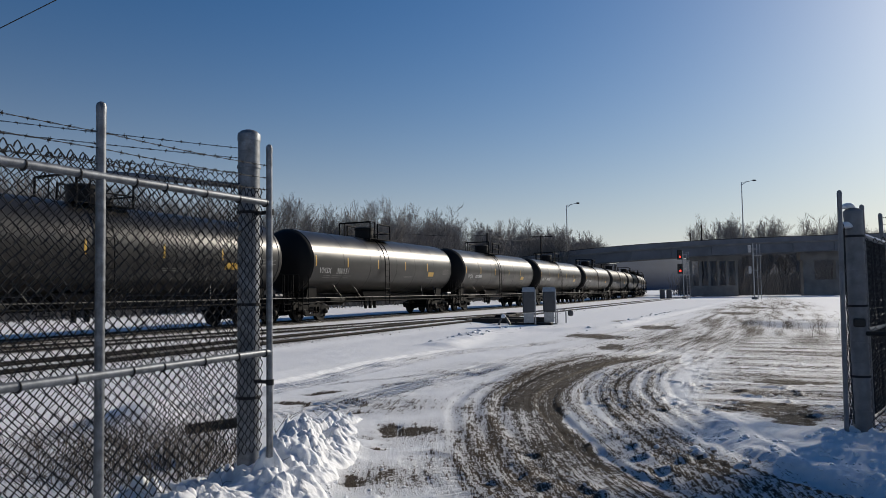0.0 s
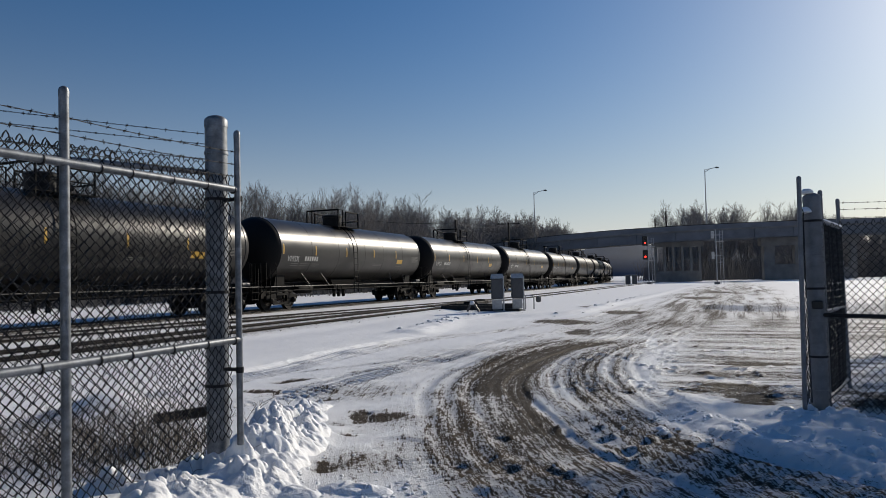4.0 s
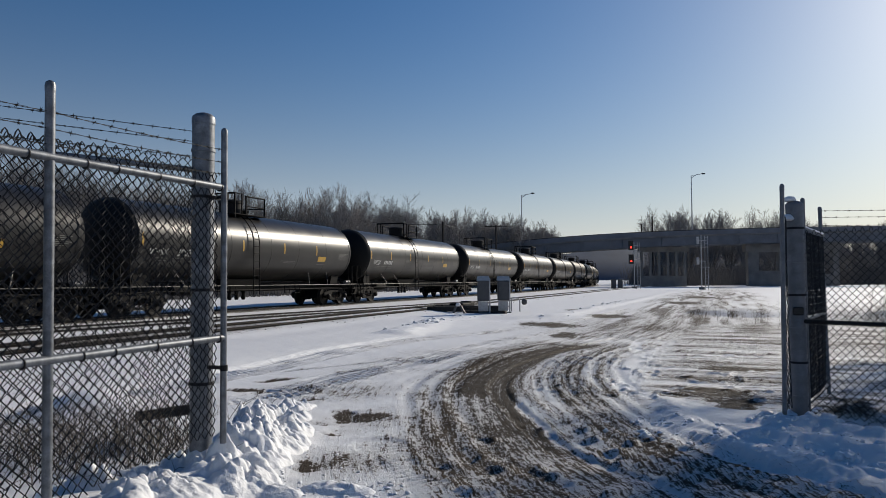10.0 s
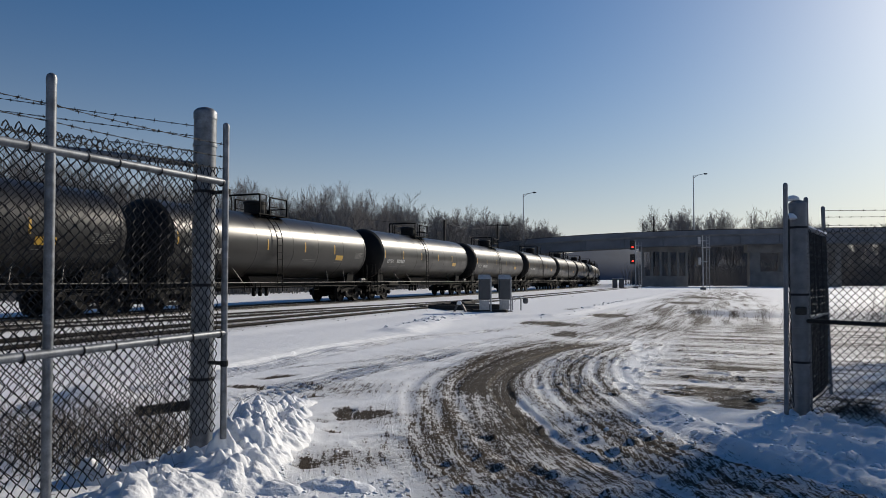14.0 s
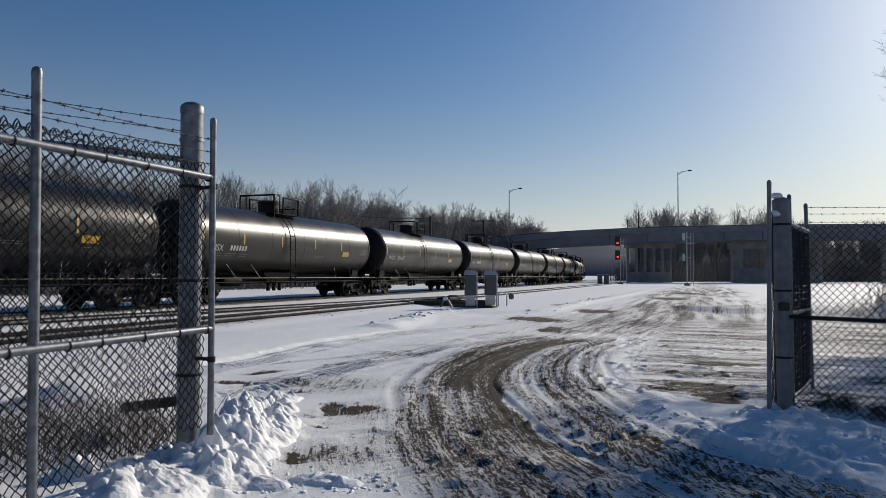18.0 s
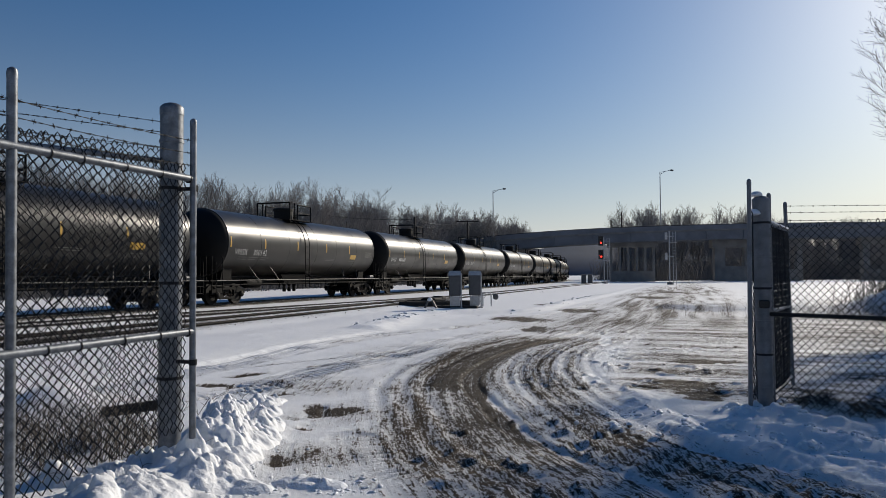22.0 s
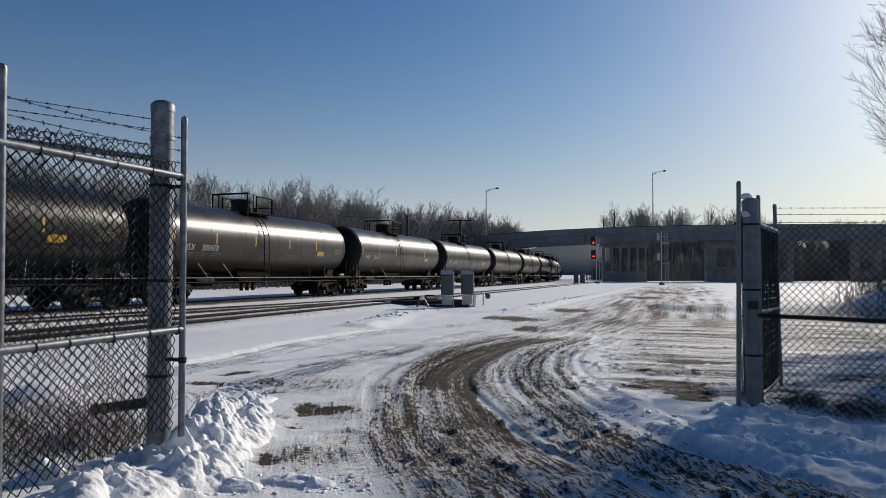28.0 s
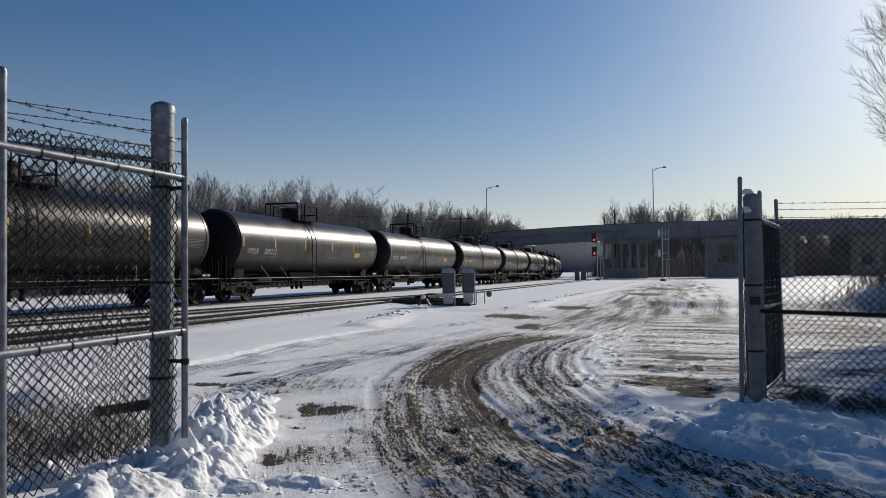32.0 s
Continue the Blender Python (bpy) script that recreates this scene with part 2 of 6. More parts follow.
def off_line(x, y, line):
    """Signed distance to a line (left positive) and the way along it."""
    seg = np.r_[0, np.cumsum(np.linalg.norm(np.diff(line, axis=0), axis=1))]
    best, sign, along = np.full(x.shape, 1e9), np.zeros(x.shape), np.zeros(x.shape)
    for i in range(len(line) - 1):
        a, d = line[i], line[i + 1] - line[i]
        l2 = d @ d + 1e-12
        t = np.clip(((x - a[0]) * d[0] + (y - a[1]) * d[1]) / l2, 0, 1)
        ex, ey = x - a[0] - t * d[0], y - a[1] - t * d[1]
        q = ex * ex + ey * ey
        m = q < best
        best[m] = q[m]
        sign[m] = np.sign(d[0] * ey - d[1] * ex)[m]
        along[m] = (seg[i] + t * np.sqrt(l2))[m]
    return np.sqrt(best) * sign, along


LATTICES = {}


def lattice(seed, shape=(256, 256)):
    if seed not in LATTICES:
        LATTICES[seed] = np.random.RandomState(seed).rand(*shape)
    return LATTICES[seed]


def vnoise(x, y, size, seed=0):
    """Smooth value noise, 0 to 1."""
    g = lattice(seed)
    u, v = x / size, y / size
    i, j = np.floor(u).astype(int), np.floor(v).astype(int)
    fu, fv = u - i, v - j
    fu, fv = fu * fu * (3 - 2 * fu), fv * fv * (3 - 2 * fv)
    i, j, i1, j1 = i % 256, j % 256, (i + 1) % 256, (j + 1) % 256
    return (g[i, j] * (1 - fu) + g[i1, j] * fu) * (1 - fv) + (g[i, j1] * (1 - fu) + g[i1, j1] * fu) * fv


def fnoise(x, y, size, octaves=4, seed=0):
    s, a, w = 0, 1, 0
    for o in range(octaves):
        s, w = s + a * vnoise(x + 17 * o, y - 9 * o, size / 2**o, seed + o), w + a
        a *= 0.55
    return s / w


def smooth(a, b, v):
    t = np.clip((v - a) / (b - a), 0, 1)
    return t * t * (3 - 2 * t)


LINE_MID = -20.74
WET = spline([(1.4, 3.0), (0.2, 4.2), (-0.94, 5.32), (-1.3, 5.71), (-1.76, 6.51), (-2.35, 7.6), (-2.76, 8.55), (-3.09, 9.84), (-3.26, 11.67), (-3.2, 13.52), (-2.72, 15.23), (-2.3, 17.5)])
CORE_R = spline([(1.6, 3.0), (0.3, 4.4), (-0.85, 5.57), (-1.16, 5.97), (-1.5, 6.6), (-1.97, 7.54), (-2.47, 8.64), (-2.75, 9.52), (-2.87, 10.6), (-2.94, 12.24), (-2.78, 13.66), (-2.47, 15.6), (-2.0, 18.0)])
LANE_L = spline([(2.2, 3.0), (0.5, 4.5), (-0.54, 5.49), (-0.96, 6.27), (-1.43, 7.38), (-1.89, 8.6), (-2.3, 10.1), (-2.48, 11.51), (-2.56, 13.4), (-2.25, 15.39), (-1.8, 18.0)])
LANE_R = spline([(3.4, 3.0), (1.6, 4.4), (0.42, 5.41), (0.04, 5.87), (-0.34, 6.41), (-0.76, 7.13), (-1.31, 8.49), (-1.83, 10.26), (-2.1, 12.23), (-2.0, 13.86), (-1.6, 16.0), (-1.2, 18.0)])
ROAD = spline([(1.6, 2.6), (0.2, 4.3), (-0.72, 5.55), (-1.08, 6.15), (-1.5, 7.05), (-1.97, 8.2), (-2.4, 9.5), (-2.65, 11.2), (-2.7, 13.4), (-2.4, 15.5), (-2.1, 20.0), (-1.7, 30.0), (-0.9, 60.0), (0.6, 110.0)])
TYRE_1 = spline([(-6.9, 4.5), (-6.88, 8.6), (-6.9, 9.9), (-7.03, 11.9), (-6.95, 14.1), (-6.69, 16.1), (-6.13, 17.5), (-5.53, 20.04), (-4.6, 25.0), (-4.0, 34.0)])
TYRE_2 = spline([(-5.9, 6.2), (-5.35, 6.79), (-5.05, 7.41), (-5.0, 8.3), (-4.97, 9.2), (-4.9, 10.27), (-4.75, 11.36), (-4.67, 12.68), (-4.47, 16.18), (-3.8, 22.0)])
TYRE_4 = spline([(-6.3, 9.4), (-6.0, 10.1), (-5.75, 10.64), (-5.4, 11.69)])
TYRE_3 = spline([(-1.85, 4.55), (-2.11, 4.88), (-2.41, 5.24), (-2.77, 5.55)])
BERM = spline([(-7.65, 16.4), (-8.0, 19.2), (-8.6, 21.6), (-8.2, 23.5), (-6.8, 25.2), (-5.6, 27.4), (-5.5, 33.7), (-5.0, 50.0), (-4.4, 100.0)])
SPUR = spline([(0.5, 31.0), (2.3, 29.7), (9.0, 30.5), (30.0, 33.0)])
LEFT_EDGE = spline([(-0.9, 2.8), (-1.3, 3.6), (-1.75, 4.33), (-2.22, 4.93), (-2.62, 5.6), (-3.14, 6.8), (-3.35, 7.67), (-3.72, 9.31), (-4.08, 11.22), (-4.32, 13.37), (-4.2, 15.18), (-4.0, 18.33), (-3.7, 23.81), (-2.9, 36.98), (-1.6, 62.29), (-0.5, 112.0)])
RIGHT_EDGE = spline([(4.2, 2.8), (2.9, 4.0), (1.28, 5.05), (0.78, 5.38), (0.44, 5.74), (0.04, 6.16), (-0.3, 6.7), (-0.62, 7.5), (-0.8, 8.4), (-1.25, 10.1), (-1.45, 11.8), (-1.3, 14.1), (-0.8, 16.6), (-0.2, 24.0), (0.6, 36.0), (1.6, 62.0), (3.0, 112.0)])
# bare patches: centre, half length, half width, turn
PATCHES = [(0.0, 9.62, 0.5, 0.5, 0.3), (0.5, 11.97, 0.75, 0.42, 0.0), (0.18, 8.65, 0.26, 0.45, 0.2), (-5.72, 7.72, 0.3, 0.16, 0.5), (-5.93, 8.6, 0.34, 0.14, 1.0), (-5.34, 7.67, 0.26, 0.16, 0.3),
           (-5.3, 9.92, 0.34, 0.12, 1.0), (-2.97, 4.72, 0.22, 0.22, 0.3), (-3.34, 4.9, 0.2, 0.13, 0.2), (-3.7, 6.08, 0.12, 0.11, 0.1), (-3.34, 5.71, 0.1, 0.05, 0.2), (-3.66, 6.55, 0.12, 0.32, 0.5), (-3.42, 6.62, 0.28, 0.26, 0.2), (-4.55, 7.35, 0.2, 0.1, 0.6),
           (-3.06, 4.08, 0.05, 0.16, 0.3), (-5.0, 22.2, 1.0, 1.6, 0.6), (-3.6, 18.0, 0.35, 1.0, 0.2), (-3.9, 28.0, 0.8, 1.6, 0.4), (-1.0, 58.0, 1.4, 4.0, 0.2), (-6.0, 33.0, 0.5, 1.6, 0.3), (-1.8, 45.0, 1.2, 3.0, 0.3)]
# snow left lying in the drive: centre, half length, half width, turn
ISLANDS = [(-1.1, 9.75, 0.16, 0.75, 0.2), (-0.34, 8.25, 0.3, 0.45, 0.2), (-0.8, 8.9, 0.1, 0.3, 0.3), (-1.55, 15.2, 0.12, 1.2, 0.1)]


def ground_shape(x, y):
    """Height, bareness and wetness of the ground."""
    far = np.hypot(x, y)
    z = 0.05 * (fnoise(x, y, 3.2, 4, 3) - 0.5) + 0.022 * (fnoise(x, y, 0.5, 3, 9) - 0.5)
    near = far < 140
    road, along = np.full(x.shape, 99.0), np.zeros(x.shape)
    road[near], along[near] = off_line(x[near], y[near], ROAD)
    n1, n2, n3 = fnoise(x, y, 0.9, 4, 21), fnoise(x, y, 0.22, 3, 33), fnoise(x, y, 3.5, 3, 41)
    # the dirty drive, from edge to edge: churned mud, a wet core, a wedge of snow, a lane of treads, scraped snow
    yc = np.clip(y, 3.0, 110.0)

    def edge_at(line):
        o = np.argsort(line[:, 1])
        return np.interp(yc, line[o, 1], line[o, 0])

    left, right = edge_at(LEFT_EDGE), edge_at(RIGHT_EDGE)
    core, core_r, lane_l, lane_r = edge_at(WET), edge_at(CORE_R), edge_at(LANE_L), edge_at(LANE_R)
    streak = 0.5 * vnoise(road, along / 14, 0.16, 81) + 0.5 * vnoise(road, along / 10, 0.06, 83)
    wobble = 0.36 * (n1 - 0.5) + 0.2 * (n2 - 0.5)
    xw = x + 0.5 * wobble
    bend = smooth(17.5, 14.5, y)
    churned = smooth(-0.35, 0.35, xw - left + wobble) * smooth(0.1, -0.1, xw - core_r)
    muddy = 0.56 + 0.14 * smooth(0.0, 1.0, (x - left) / np.maximum(core - left, 0.3)) + 0.42 * (streak - 0.5) + 0.25 * (n1 - 0.5)
    bare = churned * muddy * bend
    bare = np.maximum(bare, bend * smooth(-0.5, 0.3, x - left + 2 * wobble) * smooth(-0.4, 0.5, right - x + 2 * wobble) * (0.36 + 0.6 * (streak - 0.5) + 0.3 * (n1 - 0.5)))
    heart = smooth(0.75, 0.25, np.abs(xw - core - 0.02)) * smooth(7.6, 8.6, y) + smooth(0.2, 0.08, np.abs(xw - core_r + 0.16)) * smooth(9.2, 8.0, y)
    bare = np.maximum(bare, np.clip(heart, 0, 1) * bend * (0.86 + 0.3 * (n2 - 0.5)))
    across = (x - lane_l) / np.maximum(lane_r - lane_l, 0.2)
    ribs = 0.5 + 0.5 * np.cos(2 * math.pi * (5.0 * across + 0.7 * (n1 - 0.5)))
    treads = smooth(-0.08, 0.06, across) * smooth(1.25, 0.95, across + 0.4 * (n1 - 0.5))
    bare = np.maximum(bare, treads * bend * (0.44 + 0.2 * ribs + 0.4 * (streak - 0.5)))
    scraped = smooth(-0.1, 0.25, x - lane_r) * smooth(-0.25, 0.45, right - x + wobble)
    bare = np.maximum(bare, scraped * bend * (0.53 + 0.6 * (streak - 0.5) + 0.3 * (n1 - 0.5)))
    onward = (1 - bend) * smooth(-0.6, 0.8, x - left + 2 * wobble) * smooth(-0.6, 0.8, right - x + 2 * wobble)
    bare = np.maximum(bare, onward * (0.36 + 0.8 * (streak - 0.5) + 0.3 * (n3 - 0.5)))
    # fainter traffic to the right of it, streaked across
    flat = 0.6 * vnoise(x / 9, y, 0.22, 85) + 0.4 * vnoise(x / 6 + 0.08 * y, y, 0.1, 87)
    apron = smooth(-1.4, -0.6, x - 0.3 * wobble) * smooth(7.4, 8.8, y - 0.35 * x) * smooth(30, 21, y) * smooth(26, 12, np.abs(x - 4))
    bare = np.maximum(bare, apron * (0.46 + 0.8 * (flat - 0.5) + 0.25 * (n3 - 0.5)))
    far_drive = smooth(14, 22, y) * smooth(130, 70, y) * smooth(5.0, 2.2, np.abs(x + 1.4 - 0.02 * y))
    bare = np.maximum(bare, far_drive * (0.36 + 0.7 * (vnoise(x, y / 14, 0.3, 89) - 0.5) + 0.2 * (n3 - 0.5)))
    z += 0.016 * (fnoise(x, y, 0.09, 2, 91) - 0.5) * np.clip(bare * 1.6, 0, 1) * smooth(25, 10, far)
    wet = np.zeros(x.shape)

    def lane(line, half, amount, depth, tread=0.0, stripes=0, pitch=0.13):
        nonlocal z, bare
        box = near & (x > line[:, 0].min() - 2) & (x < line[:, 0].max() + 2) & (y > line[:, 1].min() - 2) & (y < line[:, 1].max() + 2)
        d, s = off_line(x[box], y[box], line)
        k = smooth(half * 1.3, half * 0.85, np.abs(d))
        lug = 0.5 + 0.5 * np.sin(s / pitch * 2 * math.pi + 9 * np.abs(d))
        band = 0.5 + 0.5 * np.cos(d / half * math.pi * stripes) if stripes else 1.0
        wob = np.clip(0.5 + (fnoise(x[box], y[box], 0.5, 3, 77) - 0.5) * 1.8, 0, 1)
        z[box] += -depth * k * band + depth * 0.3 * smooth(half * 1.9, half * 1.3, np.abs(d)) * (1 - k) + tread * k * lug * (0.35 + 0.8 * wob)
        if amount:
            bare[box] = np.maximum(bare[box], amount * k * (0.35 + 0.65 * band) * np.clip(0.4 + wob * 0.8, 0, 1.3) * (0.75 + 0.4 * (1 - lug) if tread else 1.0))
        return box, k

    box, k = lane(WET, 0.42, 0, 0.02)
    wet[box] = k * smooth(18, 12, y[box])
    lane(spline(0.5 * (LANE_L[::14][:10] + LANE_R[::14][:10])), 0.42, 0, 0.014, 0.022, 4, 0.11)
    lane(spline([(p[0] - 0.62, p[1] - 0.3) for p in WET[::14]]), 0.4, 0, 0.018, 0.016, 3, 0.11)
    lane(spline([(p[0] - 0.1, p[1]) for p in CORE_R[::14]]), 0.12, 0, 0.025, 0.0)
    lane(spline([(p[0] + 0.35, p[1] + 0.2) for p in LANE_R[::14]]), 0.3, 0, 0.014, 0.014, 3, 0.12)
    lane(TYRE_1, 0.2, 0.46, 0.028, 0.034, 2)
    lane(spline([(p[0] + 0.33, p[1]) for p in TYRE_1[::20]]), 0.09, 0.3, 0.02, 0.02)
    lane(TYRE_2, 0.2, 0.5, 0.022, 0.034, 2)
    lane(TYRE_4, 0.1, 0.34, 0.02, 0.025)
    lane(TYRE_3, 0.2, 0.36, 0.02, 0.05, 0, 0.1)
    lane(spline([(p[0] - 0.4, p[1] + 0.1) for p in TYRE_2[::20]]), 0.12, 0.34, 0.02, 0.025)
    # the field beyond the first tyre track lies a hand higher
    edge_1 = np.interp(np.clip(y, 4.6, 34), TYRE_1[:, 1], TYRE_1[:, 0]) - 0.28
    z += 0.045 * smooth(0.06, -0.06, x - edge_1 + 0.1 * (n2 - 0.5)) * smooth(3, 6, y) * smooth(17.5, 15.5, y) * smooth(-11, -9, x)
    # close to the gate the mud is broken up by snow
    q = smooth(6.6, 5.4, y) * smooth(-2.9, -2.3, x)
    bare = bare * (1 - q) + np.minimum(bare, 0.54 + 0.3 * (n1 - 0.5)) * q
    wet *= 1 - 0.8 * q
    for cx, cy, a, b, turn in ISLANDS:
        c, s = math.cos(turn), math.sin(turn)
        u, v = ((x - cx) * c + (y - cy) * s) / a, (-(x - cx) * s + (y - cy) * c) / b
        bare *= 1 - 0.9 * smooth(1.3, 0.7, np.hypot(u, v) + (n2 - 0.5) * 0.9 + (n1 - 0.5) * 0.6)
    for cx, cy, a, b, turn in PATCHES:
        c, s = math.cos(turn), math.sin(turn)
        u, v = ((x - cx) * c + (y - cy) * s) / a, (-(x - cx) * s + (y - cy) * c) / b
        k = smooth(1.25, 0.6, np.hypot(u, v) + (n2 - 0.5) * 1.2 + (n1 - 0.5) * 0.8)
        bare = np.maximum(bare, (0.84 + 0.3 * (n2 - 0.5)) * k)
        wet = np.maximum(wet, 0.7 * k)
        z -= 0.02 * k
    # flecks of dirt strewn beside the drive
    for cx, cy, a, b in ((-3.25, 6.5, 0.55, 0.8), (-4.6, 8.0, 0.9, 0.8), (-2.7, 4.9, 0.5, 0.5), (-5.0, 11.5, 0.8, 2.2)):
        k = np.exp(-(((x - cx) / a) ** 2 + ((y - cy) / b) ** 2))
        bare = np.maximum(bare, k * (0.40 + 0.7 * (n2 - 0.5) + 0.4 * (n1 - 0.5)))
    # ploughed banks
    d, s = off_line(x[near], y[near], BERM)
    k = smooth(0.75, 0.1, np.abs(d)) * (0.25 + fnoise(x[near], y[near], 0.7, 3, 55)) * np.clip(0.3 + 40 / np.maximum(y[near], 20) - 0.6, 0.35, 1)
    z[near] += 0.15 * k
    bare[near] *= 1 - smooth(0.8, 0.3, np.abs(d))
    d, s = off_line(x[near], y[near], SPUR)
    z[near] += 0.2 * smooth(0.9, 0.3, np.abs(d + 0.9)) + 0.17 * smooth(1.0, 0.3, np.abs(d - 1.2))
    # untouched snow towards the tracks, and beyond the driveway
    quiet = smooth(-6.9, -7.8, x + 0.4 * (n3 - 0.5)) * smooth(28, 20, y)
    bare *= 1 - quiet
    z += 0.06 * quiet * smooth(-11.3, -9.0, x)
    # bank by the gate post on the near side
    heap = spline([(-3.2, 2.4), (-3.2, 3.6), (-3.3, 4.2), (-3.6, 5.1), (-4.0, 6.2)])
    close = (far < 9) & (x < -2)
    d, s = off_line(x[close], y[close], heap)
    bank = smooth(0.50, 0.05, np.abs(d) + 0.3 * (n2[close] - 0.5)) * (1 - 0.75 * smooth(1.6, 4.0, s)) * smooth(4.3, 3.6, s)
    z[close] += 0.13 * bank * (0.4 + 1.1 * fnoise(x[close], y[close], 0.24, 4, 61))
    bare[close] *= 1 - smooth(0.05, 0.3, bank)
    # bank by the other gate post
    line = spline([(0.0, 7.5), (0.9, 7.0), (1.6, 6.6), (2.6, 6.1), (4.0, 5.8)])
    d, s = off_line(x[near], y[near], line)
    k = smooth(0.95, 0.1, np.abs(d))
    z[near] += 0.10 * k * (0.5 + fnoise(x[near], y[near], 0.6, 4, 67)) * smooth(-0.3, 0.6, x[near])
    bare[near] *= 1 - k * smooth(0.45, 0.75, fnoise(x[near], y[near], 0.5, 3, 65) + 0.25)
    clods = smooth(0.62, 0.78, fnoise(x, y, 0.16, 2, 71)) * smooth(0.3, 0.55, fnoise(x, y, 1.3, 2, 73))
    z += 0.030 * clods * smooth(30, 12, far) * (1 - quiet) * (0.12 + 0.88 * smooth(-3.2, -1.5, x))
    # level under the railway
    line_bed = smooth(-11.0, -12.2, x)
    z *= 1 - line_bed * 0.75
    z += 0.085 * line_bed * smooth(-60, -28, x)
    for rx in (-12.495, -14.005):
        k = smooth(0.42, 0.12, np.abs(x - rx)) * smooth(0.12, 0.4, fnoise(x, y, 1.3, 3, 95)) * near
        bare = np.maximum(bare, 0.95 * k)
        z -= 0.09 * smooth(0.35, 0.1, np.abs(x - rx))
    rx = -16.9 + 0.14 * (y - 16)
    for o in (-0.755, 0.755):
        k = smooth(0.4, 0.08, np.abs(x - rx - o)) * smooth(0.3, 0.6, fnoise(x, y, 1.1, 3, 97)) * near * smooth(42, 38, y)
        bare = np.maximum(bare, 0.85 * k)
    rx = LINE_MID - (np.clip(y - 70, 0, 400) ** 2) * 1.353e-3 / 2
    k = smooth(2.2, 1.3, np.abs(x - rx)) * (0.55 + 0.6 * fnoise(x, y, 0.8, 3, 99))
    bare = np.maximum(bare, 0.85 * k * smooth(-12, -14, x))
    # gravel blown clear between the rails
    clear = smooth(1.9, 0.9, np.abs(x + 13.25)) * smooth(34, 18, y) * smooth(-30, 0, y)
    clear = np.maximum(clear, smooth(1.7, 0.8, np.abs(x + 16.9 - 0.14 * (y - 16))) * smooth(34, 20, y) * smooth(-30, 0, y))
    bare = np.maximum(bare, clear * (0.5 + 0.7 * (fnoise(x / 2, y / 5, 0.6, 3, 101) - 0.5)))
    # trodden, rutted snow beside the gate post
    trod = smooth(-0.3, 0.4, x) * smooth(8.4, 7.2, y) * smooth(7, 5, np.abs(x))
    z += trod * (0.10 * (fnoise(x, y, 0.4, 4, 105) - 0.5) + 0.03 * np.sin((x * 0.55 + y) * 9 + 3 * n1))
    edge = np.abs(x - right - 0.25 + 0.3 * (n1 - 0.5))
    z += 0.07 * smooth(0.3, 0.05, edge) * smooth(9.5, 7.5, y) * (0.4 + n2)
    # a ploughed mound beyond the fence
    z += 1.2 * np.exp(-(((x - 8.2) / 2.6) ** 2 + ((y - 27.5) / 1.1) ** 2)) * (0.75 + 0.5 * n1)
    # a drift behind the fence
    z += 0.26 * np.exp(-(((x + 6.3) / 0.55) ** 2 + ((y - 5.7) / 0.5) ** 2))
    for cx, cy, r, h in ((1.25, 7.78, 0.3, 0.2), (1.75, 7.5, 0.34, 0.17), (2.35, 7.1, 0.36, 0.15), (2.9, 6.8, 0.3, 0.1)):
        k = np.exp(-(((x - cx) / r) ** 2 + ((y - cy) / (0.75 * r)) ** 2))
        z += h * k * (0.8 + 0.5 * n2)
        bare = np.maximum(bare, 0.62 * smooth(0.25, 0.6, k))
    # the wheels' way: along the drive, and across it on the apron
    turning = (apron > 0.45) & (x > right - 0.2)
    way = np.stack([np.where(turning, y + 0.05 * x, road), np.where(turning, x, along), np.zeros(x.shape)], 1)
    return z, np.clip(bare, 0, 1), wet, way


def axis_steps(lo, a, b, hi, step, grow=1.09, most=200.0):
    out, s = list(np.arange(a, b, step)), step
    v = b
    while v < hi:
        out.append(v)
        s = min(s * grow, most)
        v += s
    out.append(hi)
    s, v, low = step, a - step, []
    while v > lo:
        low.append(v)
        s = min(s * grow, most)
        v -= s
    low.append(lo)
    return np.array(low[::-1] + out)


